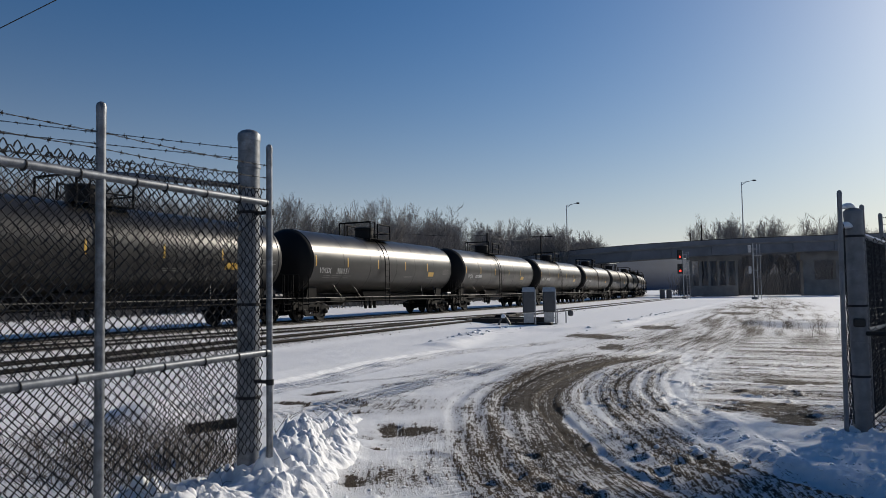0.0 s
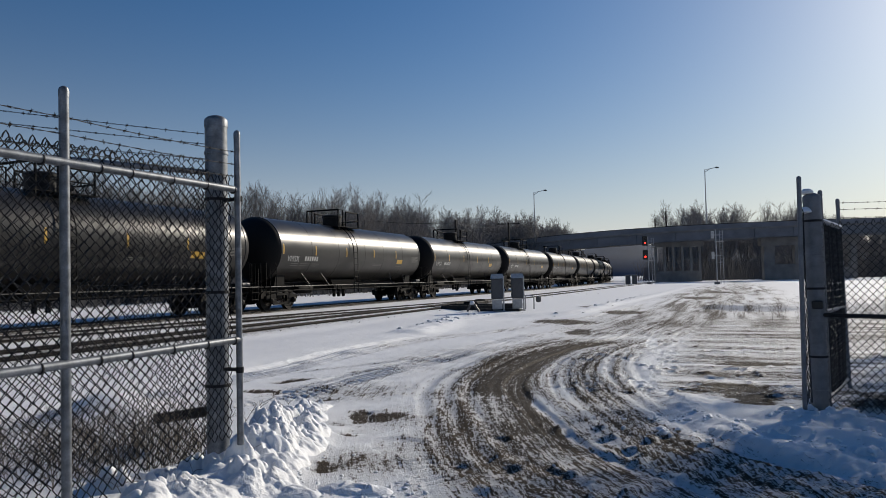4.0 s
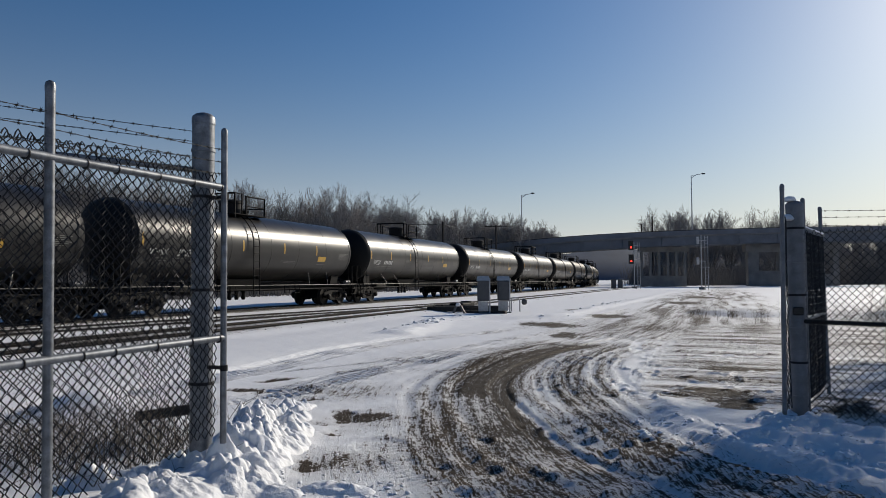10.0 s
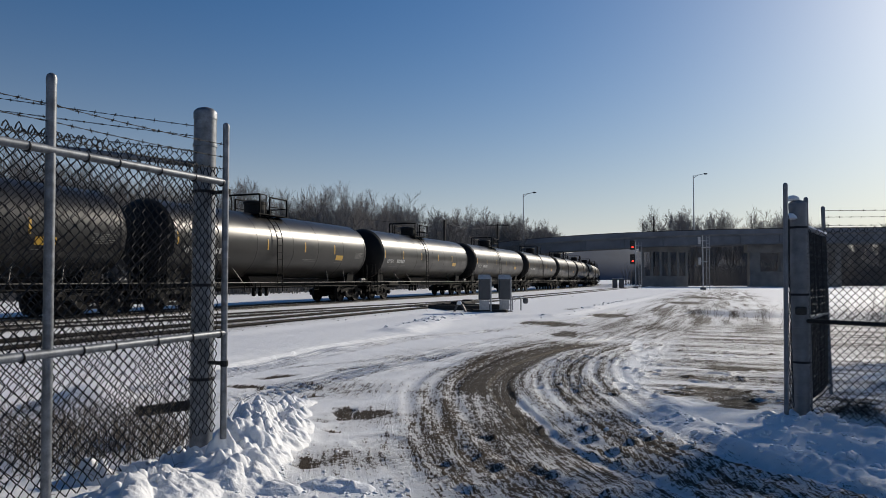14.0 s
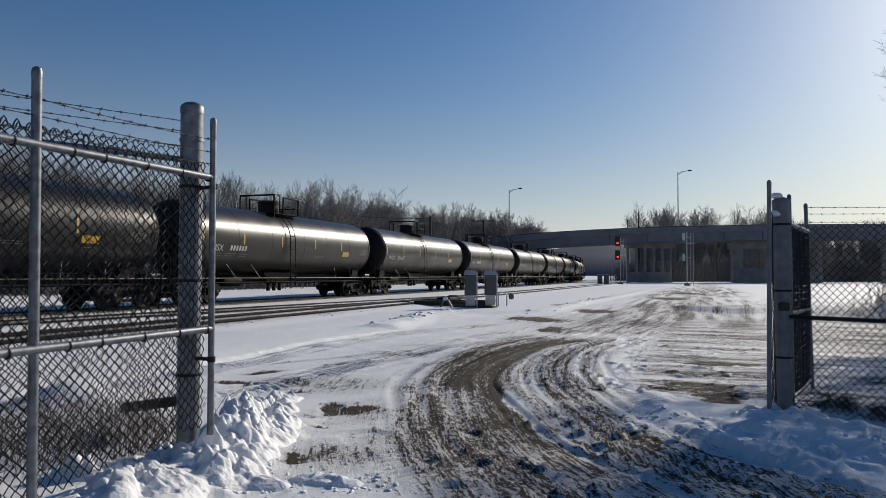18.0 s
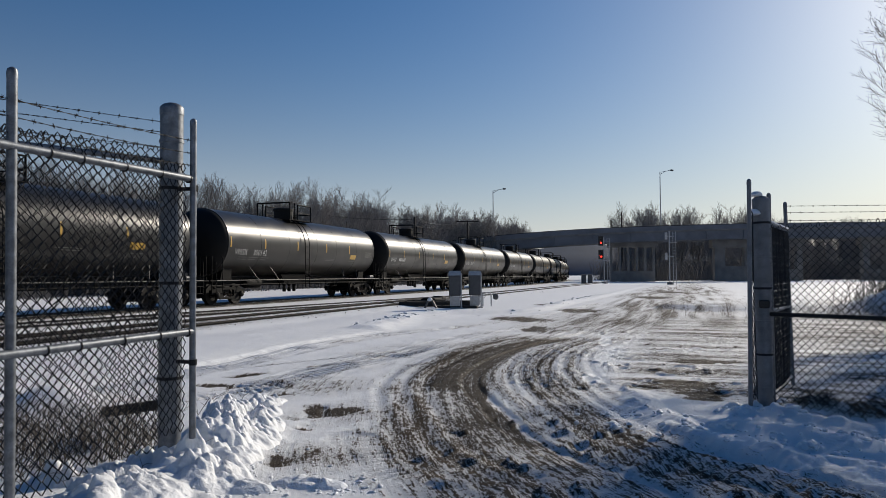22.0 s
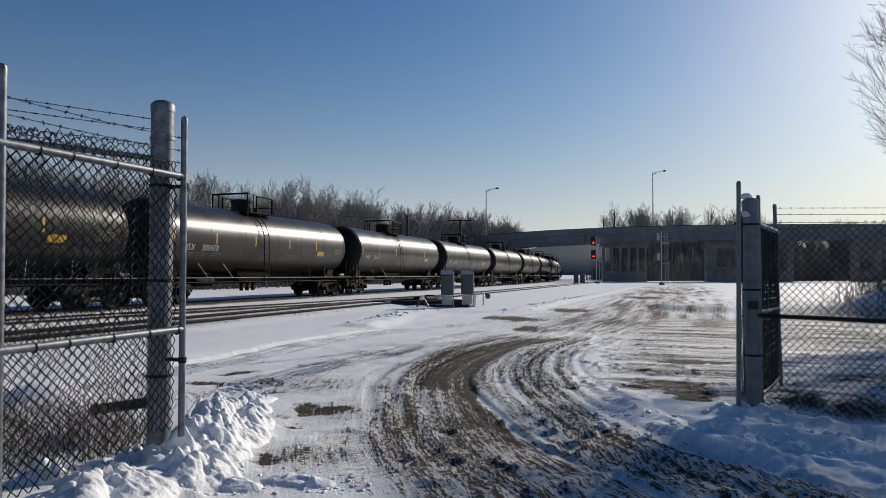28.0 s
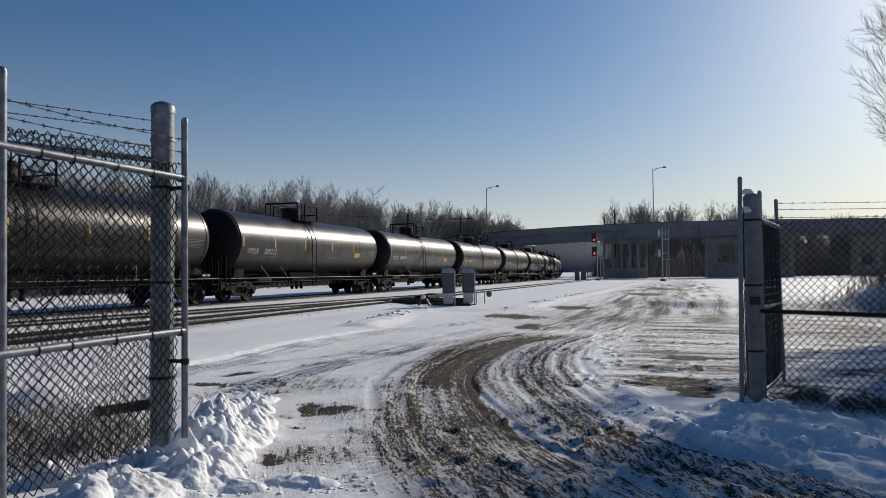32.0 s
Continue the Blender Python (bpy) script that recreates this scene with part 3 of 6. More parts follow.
def snow_ground_material():
    ma = bpy.data.materials.new("snow_and_mud")
    ma.use_nodes = True
    nt = ma.node_tree
    n, k, p = nt.nodes, nt.links, nt.nodes["Principled BSDF"]
    geo = n.new("ShaderNodeNewGeometry")
    bare, wet = n.new("ShaderNodeAttribute"), n.new("ShaderNodeAttribute")
    bare.attribute_name, wet.attribute_name = "bare", "wet"

    def tex(scale, detail=4, rough=0.6):
        t = n.new("ShaderNodeTexNoise")
        t.inputs["Scale"].default_value, t.inputs["Detail"].default_value, t.inputs["Roughness"].default_value = scale, detail, rough
        k.new(geo.outputs["Position"], t.inputs["Vector"])
        return t

    def math_node(op, a, b, clamp=False):
        m = n.new("ShaderNodeMath")
        m.operation, m.use_clamp = op, clamp
        for i, v in enumerate((a, b)):
            if isinstance(v, (int, float)):
                m.inputs[i].default_value = v
            else:
                k.new(v, m.inputs[i])
        return m.outputs[0]

    grit, blot, fine, salt = tex(24, 6, 0.78), tex(3.0, 4), tex(160, 3), tex(75, 3, 0.7)
    # grooves left by the wheels, drawn out along the drive
    way = n.new("ShaderNodeAttribute")
    way.attribute_name = "way"

    def groove(across, along, detail):
        v = n.new("ShaderNodeVectorMath")
        v.operation = "MULTIPLY"
        k.new(way.outputs["Vector"], v.inputs[0])
        v.inputs[1].default_value = (across, along, 1)
        t = n.new("ShaderNodeTexNoise")
        t.inputs["Scale"].default_value, t.inputs["Detail"].default_value, t.inputs["Roughness"].default_value = 1.0, detail, 0.65
        k.new(v.outputs[0], t.inputs["Vector"])
        return t

    rut, scrape = groove(13, 0.45, 4), groove(46, 5, 4)
    # bareness broken up by grit: snow stays in the hollows
    level = math_node("ADD", bare.outputs["Fac"], math_node("MULTIPLY", math_node("SUBTRACT", grit.outputs["Fac"], 0.5), 1.6))
    level = math_node("ADD", level, math_node("MULTIPLY", math_node("SUBTRACT", rut.outputs["Fac"], 0.5), 1.3))
    level = math_node("ADD", level, math_node("MULTIPLY", math_node("SUBTRACT", scrape.outputs["Fac"], 0.5), 1.7))
    level = math_node("ADD", level, math_node("MULTIPLY", math_node("SUBTRACT", salt.outputs["Fac"], 0.5), 1.1))
    level = math_node("ADD", level, math_node("MULTIPLY", math_node("SUBTRACT", blot.outputs["Fac"], 0.5), 0.35))
    mask = n.new("ShaderNodeMapRange")
    mask.interpolation_type = "SMOOTHSTEP"
    mask.inputs["From Min"].default_value, mask.inputs["From Max"].default_value = 0.40, 0.64
    k.new(level, mask.inputs["Value"])
    gate = n.new("ShaderNodeMapRange")
    gate.inputs["From Min"].default_value, gate.inputs["From Max"].default_value = 0.02, 0.2
    k.new(bare.outputs["Fac"], gate.inputs["Value"])
    mask = math_node("MULTIPLY", mask.outputs["Result"], gate.outputs["Result"])
    snow, mud = n.new("ShaderNodeValToRGB"), n.new("ShaderNodeValToRGB")
    snow.color_ramp.elements[0].color, snow.color_ramp.elements[1].color = (0.80, 0.81, 0.83, 1), (0.88, 0.885, 0.89, 1)
    k.new(blot.outputs["Fac"], snow.inputs["Fac"])
    mud.color_ramp.elements[0].color, mud.color_ramp.elements[1].color = (0.024, 0.018, 0.013, 1), (0.115, 0.083, 0.057, 1)
    mud.color_ramp.elements[0].position, mud.color_ramp.elements[1].position = 0.3, 0.75
    k.new(grit.outputs["Fac"], mud.inputs["Fac"])
    # snow greyed by traffic
    slush = n.new("ShaderNodeMix")
    slush.data_type = "RGBA"
    k.new(math_node("MULTIPLY", bare.outputs["Fac"], 0.55, True), slush.inputs["Factor"])
    k.new(snow.outputs["Color"], slush.inputs["A"])
    slush.inputs["B"].default_value = (0.36, 0.32, 0.28, 1)
    damp = n.new("ShaderNodeMix")
    damp.data_type, damp.blend_type = "RGBA", "MULTIPLY"
    k.new(math_node("MULTIPLY", wet.outputs["Fac"], 0.75), damp.inputs["Factor"])
    k.new(mud.outputs["Color"], damp.inputs["A"])
    damp.inputs["B"].default_value = (0.45, 0.4, 0.36, 1)
    mix = n.new("ShaderNodeMix")
    mix.data_type = "RGBA"
    k.new(mask, mix.inputs["Factor"])
    k.new(slush.outputs["Result"], mix.inputs["A"])
    k.new(damp.outputs["Result"], mix.inputs["B"])
    k.new(mix.outputs["Result"], p.inputs["Base Color"])
    rough = math_node("SUBTRACT", math_node("ADD", 0.62, math_node("MULTIPLY", mask, 0.25)), math_node("MULTIPLY", wet.outputs["Fac"], 0.08))
    k.new(rough, p.inputs["Roughness"])
    p.inputs["Specular IOR Level"].default_value = 0.18
    bump = n.new("ShaderNodeBump")
    bump.inputs["Strength"].default_value, bump.inputs["Distance"].default_value = 0.9, 0.05
    h = math_node("ADD", math_node("MULTIPLY", grit.outputs["Fac"], 0.7), math_node("MULTIPLY", fine.outputs["Fac"], 0.3))
    h = math_node("ADD", h, math_node("MULTIPLY", math_node("ADD", rut.outputs["Fac"], scrape.outputs["Fac"]), 0.4))
    h = math_node("MULTIPLY", h, math_node("ADD", 0.3, math_node("MULTIPLY", bare.outputs["Fac"], 0.9)))
    k.new(h, bump.inputs["Height"])
    k.new(bump.outputs["Normal"], p.inputs["Normal"])
    return ma


SNOWY = snow_ground_material()
SNOW = mat("packed_snow", (0.86, 0.87, 0.89), 0.6, 0, 0.08, 3, 45, 0.8)


def build_ground():
    xs = axis_steps(-2600, -7.7, 2.6, 2600, 0.028, 1.05)
    ys = axis_steps(-400, 3.9, 12.5, 4200, 0.028, 1.022)
    gx, gy = np.meshgrid(xs, ys)
    z, bare, wet, way = ground_shape(gx.ravel(), gy.ravel())
    nx, ny = len(xs), len(ys)
    me = bpy.data.meshes.new("ground")
    me.vertices.add(nx * ny)
    me.vertices.foreach_set("co", np.stack([gx.ravel(), gy.ravel(), z], 1).ravel())
    i, j = np.meshgrid(np.arange(nx - 1), np.arange(ny - 1))
    a = (j * nx + i).ravel()
    quads = np.stack([a, a + 1, a + nx + 1, a + nx], 1).astype(np.int32)
    me.loops.add(quads.size)
    me.loops.foreach_set("vertex_index", quads.ravel())
    me.polygons.add(len(quads))
    me.polygons.foreach_set("loop_start", np.arange(0, quads.size, 4, dtype=np.int32))
    me.polygons.foreach_set("use_smooth", np.ones(len(quads), bool))
    for name, v in (("bare", bare), ("wet", wet)):
        me.attributes.new(name, "FLOAT", "POINT").data.foreach_set("value", v.astype(np.float32))
    me.attributes.new("way", "FLOAT_VECTOR", "POINT").data.foreach_set("vector", way.astype(np.float32).ravel())
    me.materials.append(SNOWY)
    me.update(calc_edges=True)
    tagged(new("ground", me), "snow-covered ground with a muddy rutted driveway", "ground", kind="structure")
    return xs, ys, z.reshape(ny, nx)


def ground_z(x, y):
    """Height of the ground by its own grid."""
    xs, ys, z = GRID
    i = min(max(int(np.searchsorted(xs, x)) - 1, 0), len(xs) - 2)
    j = min(max(int(np.searchsorted(ys, y)) - 1, 0), len(ys) - 2)
    u, v = (x - xs[i]) / (xs[i + 1] - xs[i]), (y - ys[j]) / (ys[j + 1] - ys[j])
    return float((z[j, i] * (1 - u) + z[j, i + 1] * u) * (1 - v) + (z[j + 1, i] * (1 - u) + z[j + 1, i + 1] * u) * v)


GRID = build_ground()

# ---- railway ----
LINE_X, RAIL_Z, BEND_AT, BEND = -20.74, 0.137, 70.0, 1.353e-3


def on_line(s, off=0.0):
    """Place and heading (degrees) s metres along the main line: straight, then bending to the left."""
    d = s - BEND_AT
    if d <= 0:
        return LINE_X + off, s, 0.0
    a = BEND * d
    return LINE_X - (1 - math.cos(a)) / BEND + off * math.cos(a), BEND_AT + math.sin(a) / BEND + off * math.sin(a), math.degrees(a)


def rail_profile(line, z):
    """A rail swept along (x, y, heading) with foot, web and head."""
    prof = [(-0.07, -0.175), (0.07, -0.175), (0.07, -0.155), (0.012, -0.14), (0.012, -0.05), (0.037, -0.042), (0.037, -0.004), (0.03, 0.0), (-0.03, 0.0), (-0.037, -0.004), (-0.037, -0.042), (-0.012, -0.05), (-0.012, -0.14), (-0.07, -0.155)]
    g, n = Geo(), len(prof)
    vs = [(x + u * math.cos(radians(a)), y + u * math.sin(radians(a)), z + w) for x, y, a in line for u, w in prof]
    fs = [(i * n + k, i * n + (k + 1) % n, (i + 1) * n + (k + 1) % n, (i + 1) * n + k) for i in range(len(line) - 1) for k in range(n)]
    fs += [tuple(range(n)), tuple(range((len(line) - 1) * n, len(line) * n))]
    return g.add(vs, [f[::-1] for f in fs])


def track(label, place, stations, tie_from, tie_to, tie_step=0.52):
    """place(s, off) gives x, y, heading."""
    t = thing("railway_track", label, "railway track", kind="structure")
    for off in (-0.755, 0.755):
        rail = part("rail", rail_profile([place(s, off) for s in stations], RAIL_Z), RAIL, t)
        top = Geo()
        line = [place(s, off) for s in stations]
        vs = []
        for x, y, a in line:
            c, w = math.cos(radians(a)), math.sin(radians(a))
            vs += [(x - 0.024 * c, y - 0.024 * w, RAIL_Z + 0.003), (x + 0.024 * c, y + 0.024 * w, RAIL_Z + 0.003)]
        top.add(vs, [(2 * i, 2 * i + 1, 2 * i + 3, 2 * i + 2) for i in range(len(line) - 1)])
        part("rail_head", top, RAILTOP, rail, "shiny worn running surface")
    tie = Geo().box(-1.28, 1.28, -0.11, 0.11, -0.16, 0.0, 0.012).mesh("sleeper", WOOD)
    for i in range(int((tie_to - tie_from) / tie_step)):
        x, y, a = place(tie_from + i * tie_step, 0)
        part("sleeper", tie, WOOD, t, m=pose(x, y, RAIL_Z - 0.182 + random.uniform(-0.008, 0.008), 0, 0, a + random.uniform(-1, 1)))
    return t


stations_main = [-60, 0, 40, 70] + list(range(80, 760, 10))
track("main line railway track dusted with snow", on_line, stations_main, 8, 120, 0.55)
track("near railway track half buried in snow", lambda s, off: (-13.25 + off, s, 0.0), [-60, 0, 60, 120, 180], 8, 70, 0.55)


def siding(s, off):
    a = math.atan(0.14)
    return -16.9 + 0.14 * (s - 16) + off * math.cos(a), s - off * math.sin(a), -math.degrees(a)


track("diverging railway track half buried in snow", siding, [-50, -10, 10, 30, 40.5], 4, 34, 0.55)


def ballast():
    """Dark wind-swept gravel along the near rails."""
    rng = np.random.RandomState(4)
    g = Geo()
    for i in range(420):
        s = 9 + 50 * rng.rand() ** 1.6
        lane = rng.rand()
        if lane < 0.6:
            x = -13.25 + rng.choice([-0.75, 0.75, 0.75, 1.5]) + rng.normal(0, 0.22)
        else:
            x = siding(s, 0)[0] + rng.choice([-0.75, 0.75]) + rng.normal(0, 0.25)
        r = rng.uniform(0.015, 0.04)
        z = ground_z(x, s)
        a = rng.rand() * 6.28
        c, w = math.cos(a) * r, math.sin(a) * r
        g.add([(x + c, s + w, z), (x - w, s + c, z), (x - c, s - w, z), (x + w, s - c, z), (x + c * .3, s - w * .4, z + r * .8)], [(0, 1, 4), (1, 2, 4), (2, 3, 4), (3, 0, 4)])
    tagged(new("ballast", g.mesh("ballast", RUST)), "dark gravel ballast showing through the snow", "gravel", kind="stuff")


ballast()


# ---- tank cars ----
TANK_R, TANK_Z, HALF = 1.55, 2.85, 7.76


def shell_patch(y0, y1, a0, a1, lift=0.006, n=6, m=1):
    """A thin curved plate on the tank's side; angles from the horizontal on the +x side, degrees."""
    g, vs = Geo(), []
    for i in range(n + 1):
        a = radians(a0 + (a1 - a0) * i / n)
        for j in range(m + 1):
            y = y0 + (y1 - y0) * j / m
            vs.append(((TANK_R + lift) * math.cos(a), y, TANK_Z + (TANK_R + lift) * math.sin(a)))
    return g.add(vs, [(i * (m + 1) + j, i * (m + 1) + j + 1, (i + 1) * (m + 1) + j + 1, (i + 1) * (m + 1) + j) for i in range(n) for j in range(m)])


def lettering(text, y, z, size, parent):
    """White stencilled writing, bent round the tank's side."""
    cu = bpy.data.curves.new("lettering", "FONT")
    cu.body, cu.size, cu.resolution_u = text, size, 2
    tmp = bpy.data.objects.new("lettering", cu)
    me = bpy.data.meshes.new_from_object(tmp)
    bpy.data.objects.remove(tmp)
    bpy.data.curves.remove(cu)
    me.name = "lettering"
    for v in me.vertices:
        a = math.asin(max(-0.99, min(0.99, (z - TANK_Z + v.co.y) / TANK_R)))
        v.co = ((TANK_R + 0.008) * math.cos(a), y + v.co.x, TANK_Z + (TANK_R + 0.008) * math.sin(a))
    me.materials.clear()
    me.materials.append(WHITE)
    return part("lettering", me, WHITE, parent, "white stencilled reporting mark")


def truck_meshes():
    out = {}
    side = Geo()
    # cast side frame: raised ends over the axle boxes, a deep middle with a window
    prof = [(-1.25, 0.50), (-1.25, 0.66), (-0.62, 0.78), (0.62, 0.78), (1.25, 0.66), (1.25, 0.50), (0.95, 0.46), (0.55, 0.24), (-0.55, 0.24), (-0.95, 0.46)]
    hole = [(-0.42, 0.42), (-0.42, 0.64), (-0.36, 0.68), (0.36, 0.68), (0.42, 0.64), (0.42, 0.42), (0.36, 0.38), (0.2, 0.34), (-0.2, 0.34), (-0.36, 0.38)]
    for x in (-0.06, 0.06):
        side.v += [(x, y, z) for y, z in prof] + [(x, y, z) for y, z in hole]
    pair = [0, 1, 2, 3, 4, 5, 6, 7, 8, 9]
    for k in range(10):
        a, b = k, (k + 1) % 10
        ha, hb = 10 + pair[a], 10 + pair[b]
        side.f += [(a, b, hb, ha), (b + 20, a + 20, ha + 20, hb + 20), (a, a + 20, b + 20, b), (ha, hb, hb + 20, ha + 20)]
    out["side_frame"] = side.mesh("side_frame", SOOT)
    out["bolster"] = Geo().box(-0.95, 0.95, -0.2, 0.2, 0.5, 0.82, 0.04).mesh("bolster", SOOT)
    spring = Geo()
    for y in (-0.2, 0.0, 0.2):
        spring.tube([(0.075 * math.cos(a), y + 0.075 * math.sin(a), 0.27 + 0.22 * a / 18.8) for a in np.linspace(0, 18.8, 28)], 0.014, 5)
    out["spring_set"] = spring.mesh("spring_set", RUST)
    out["bearing_cap"] = Geo().lathe([(0.02, 0.0), (0.12, 0.0), (0.13, 0.03), (0.12, 0.12), (0.07, 0.16), (0.01, 0.165)], "x", 14).mesh("bearing_cap", WHEEL, 40)
    wheel = Geo().lathe([(0.10, -0.05), (0.14, -0.05), (0.15, 0.0), (0.36, -0.02), (0.38, -0.05), (0.455, -0.055), (0.457, 0.065), (0.485, 0.075), (0.485, 0.09), (0.38, 0.09), (0.36, 0.03), (0.15, 0.05), (0.1, 0.06)], "x", 28)
    out["wheel"] = wheel.mesh("wheel", WHEEL, 35)
    out["axle"] = Geo().lathe([(0.06, -0.99), (0.08, -0.98), (0.08, 0.98), (0.06, 0.99)], "x", 12).mesh("axle", SOOT, 40)
    return out


def tank_car():
    """One car; its foot is the middle of the track at rail height, +y its far end."""
    car = thing("tank_car", "black railway tank car with top platform, rolling on rails", "tank car", "tank cars of the train")
    g = Geo()
    head = [(TANK_R * math.sin(a), HALF + 0.80 * math.cos(a)) for a in np.linspace(0.02, math.pi / 2, 12)]
    g.lathe([(TANK_R, y) for y in (HALF, 7.6, 5.0, 2.5, 0.0, -2.5, -5.0, -7.6, -HALF)], "y", 72, (0, 0, TANK_Z))
    part("tank", g, BLACK, car, "glossy black insulated tank shell", smooth=40)
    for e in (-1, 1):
        part("tank_head", Geo().lathe([(r, y * e) for r, y in head][::e], "y", 72, (0, 0, TANK_Z)), HEAD, car, "dull black domed tank end, darkened for its shade", smooth=60)
    for y in (-HALF, HALF):
        part("jacket_rim", Geo().lathe([(TANK_R + 0.002, y - 0.06), (TANK_R + 0.018, y - 0.05), (TANK_R + 0.018, y + 0.05), (TANK_R + 0.002, y + 0.06)], "y", 72, (0, 0, TANK_Z)), BLACK, car, smooth=30)
    for y in (-5.2, -2.6, 0.3, 2.6, 5.2):
        part("weld_seam", Geo().lathe([(TANK_R - 0.004, y - 0.022), (TANK_R + 0.006, y - 0.012), (TANK_R + 0.006, y + 0.012), (TANK_R - 0.004, y + 0.022)], "y", 72, (0, 0, TANK_Z)), BLACK, car, smooth=30)
    sign = lambda v: 1 if v > 0 else -1
    part("centre_sill", Geo().box(-0.25, 0.25, -9.0, 9.0, 0.82, 1.28, 0.03), SOOT, car)
    for y in (-7.1, 7.1):
        s = Geo()
        s.add([(-0.9, y - 0.42, 1.1), (0.9, y - 0.42, 1.1), (0.9, y + 0.42, 1.1), (-0.9, y + 0.42, 1.1), (-0.98, y - 0.3, 1.9), (-0.9, y - 0.3, 1.62), (0.9, y - 0.3, 1.62), (0.98, y - 0.3, 1.9), (-0.98, y + 0.3, 1.9), (-0.9, y + 0.3, 1.62), (0.9, y + 0.3, 1.62), (0.98, y + 0.3, 1.9)],
              [(0, 1, 7, 6, 5, 4), (3, 8, 9, 10, 11, 2), (0, 3, 2, 1), (1, 2, 11, 7), (0, 4, 8, 3), (4, 5, 9, 8), (5, 6, 10, 9), (6, 7, 11, 10)])
        part("saddle", s, SOOT, car, "black welded saddle under the tank's end")
    for x in (-1.52, 1.52):
        part("side_rail", Geo().tube([(x, -8.6, 1.10), (x, 8.6, 1.10)], 0.02, 8), SILL, car, "worn light pipe rail along the sill")
        for y in (-5.4, -3.6, 3.6, 5.4):
            part("brace", Geo().tube([(x, y, 1.10), (x * 0.80, y - 0.55 * sign(y) * -1 * 0.6, 1.72)], 0.022, 6), SILL, car)
    # end platforms with grab rails
    for e in (-1, 1):
        part("end_platform", Geo().box(-1.5, 1.5, min(8.1 * e, 9.0 * e), max(8.1 * e, 9.0 * e), 1.06, 1.12, 0.01), SOOT, car)
        part("brake_step", Geo().box(-0.75, 0.75, min(8.45 * e, 8.7 * e), max(8.45 * e, 8.7 * e), 0.5, 0.55, 0.01), SOOT, car)
        for x in (-1.45, -0.85, 0.85, 1.45):
            part("grab_post", Geo().tube([(x, 8.85 * e, 0.55), (x, 8.85 * e, 2.15)], 0.02, 6), SOOT, car)
        part("grab_rail", Geo().tube([(-1.45, 8.85 * e, 2.15), (1.45, 8.85 * e, 2.15)], 0.02, 6), SOOT, car)
        for x in (-1.5, 1.5):
            part("corner_ladder", Geo().tube([(x, 8.15 * e, 0.5), (x, 8.15 * e, 2.1), (x * 0.9, 8.05 * e, 2.2)], 0.02, 6).tube([(x, 8.6 * e, 0.5), (x, 8.6 * e, 1.9)], 0.02, 6).tube([(x, 8.15 * e, 0.55), (x, 8.6 * e, 0.55)], 0.018, 6).tube([(x, 8.15 * e, 0.85), (x, 8.6 * e, 0.85)], 0.018, 6), SOOT, car)
        coupler = Geo().box(-0.09, 0.09, min(8.9 * e, 9.05 * e), max(8.9 * e, 9.05 * e), 0.78, 0.98, 0.02).box(-0.16, 0.14, min(8.72 * e, 9.04 * e), max(8.72 * e, 9.04 * e), 0.74, 1.02, 0.03)
        part("coupler", coupler, RUST, car, "rusty knuckle coupler")
        part("air_hose", Geo().tube([(0.35, 8.8 * e, 0.8), (0.38, 8.95 * e, 0.6), (0.36, 9.03 * e, 0.45)], 0.025, 6), DARK, car)
    # top platform, housing and railings
    top = TANK_Z + TANK_R
    part("housing", Geo().lathe([(0.52, top - 0.1), (0.52, top + 0.46), (0.56, top + 0.47), (0.56, top + 0.56), (0.48, top + 0.62), (0.02, top + 0.64)], "z", 24, (0, -0.75, 0)), HEAD, car, "black round valve housing", smooth=35)
    for e in (-1, 1):
        x = 1.0 * e
        part("platform", Geo().box(min(0.6 * e, 1.04 * e), max(0.6 * e, 1.04 * e), -1.85, 0.55, top - 0.12, top - 0.08, 0.01), SOOT, car, "black grating walkway")
        part("railing", Geo().tube([(x, -0.95, top - 0.1), (x, -0.95, top + 0.74), (x, 0.45, top + 0.74), (x, 0.45, top - 0.1)], 0.045, 6), SOOT, car)
        part("railing", Geo().tube([(x, -1.75, top + 0.82), (x, -1.25, top + 0.82), (x, -1.25, top - 0.1)], 0.03, 6), SOOT, car)
        part("railing_post", Geo().tube([(x, -1.75, top - 0.28), (x, -1.75, top + 0.82)], 0.04, 6), SOOT, car)
        part("toe_rail", Geo().tube([(x, -0.95, top + 0.3), (x, 0.45, top + 0.3)], 0.025, 6), SOOT, car)
    part("railing_end", Geo().tube([(-1.0, -1.75, top + 0.82), (1.0, -1.75, top + 0.82)], 0.045, 6), SOOT, car)
    part("railing_end", Geo().tube([(-1.0, 0.45, top + 0.3), (1.0, 0.45, top + 0.3)], 0.03, 6), SOOT, car)
    part("valve", Geo().lathe([(0.14, top - 0.05), (0.14, top + 0.12), (0.2, top + 0.13), (0.2, top + 0.2), (0.02, top + 0.22)], "z", 14, (0.15, 0.1, 0)), SOOT, car, smooth=35)
    # ladders bent round both sides
    LAD = -1.25
    for e in (-1, 1):
        lad = part("side_ladder", Geo().tube([(e * (TANK_R + 0.12) * math.cos(radians(a)), LAD, TANK_Z + (TANK_R + 0.12) * math.sin(radians(a))) for a in range(62, -4, -6)] + [(e * 1.68, LAD, 0.7)], 0.022, 6), SOOT, car, "black ladder bent round the tank")
        part("stringer", Geo().tube([(e * (TANK_R + 0.12) * math.cos(radians(a)), LAD + 0.43, TANK_Z + (TANK_R + 0.12) * math.sin(radians(a))) for a in range(62, -4, -6)] + [(e * 1.68, LAD + 0.43, 0.7)], 0.022, 6), SOOT, lad)
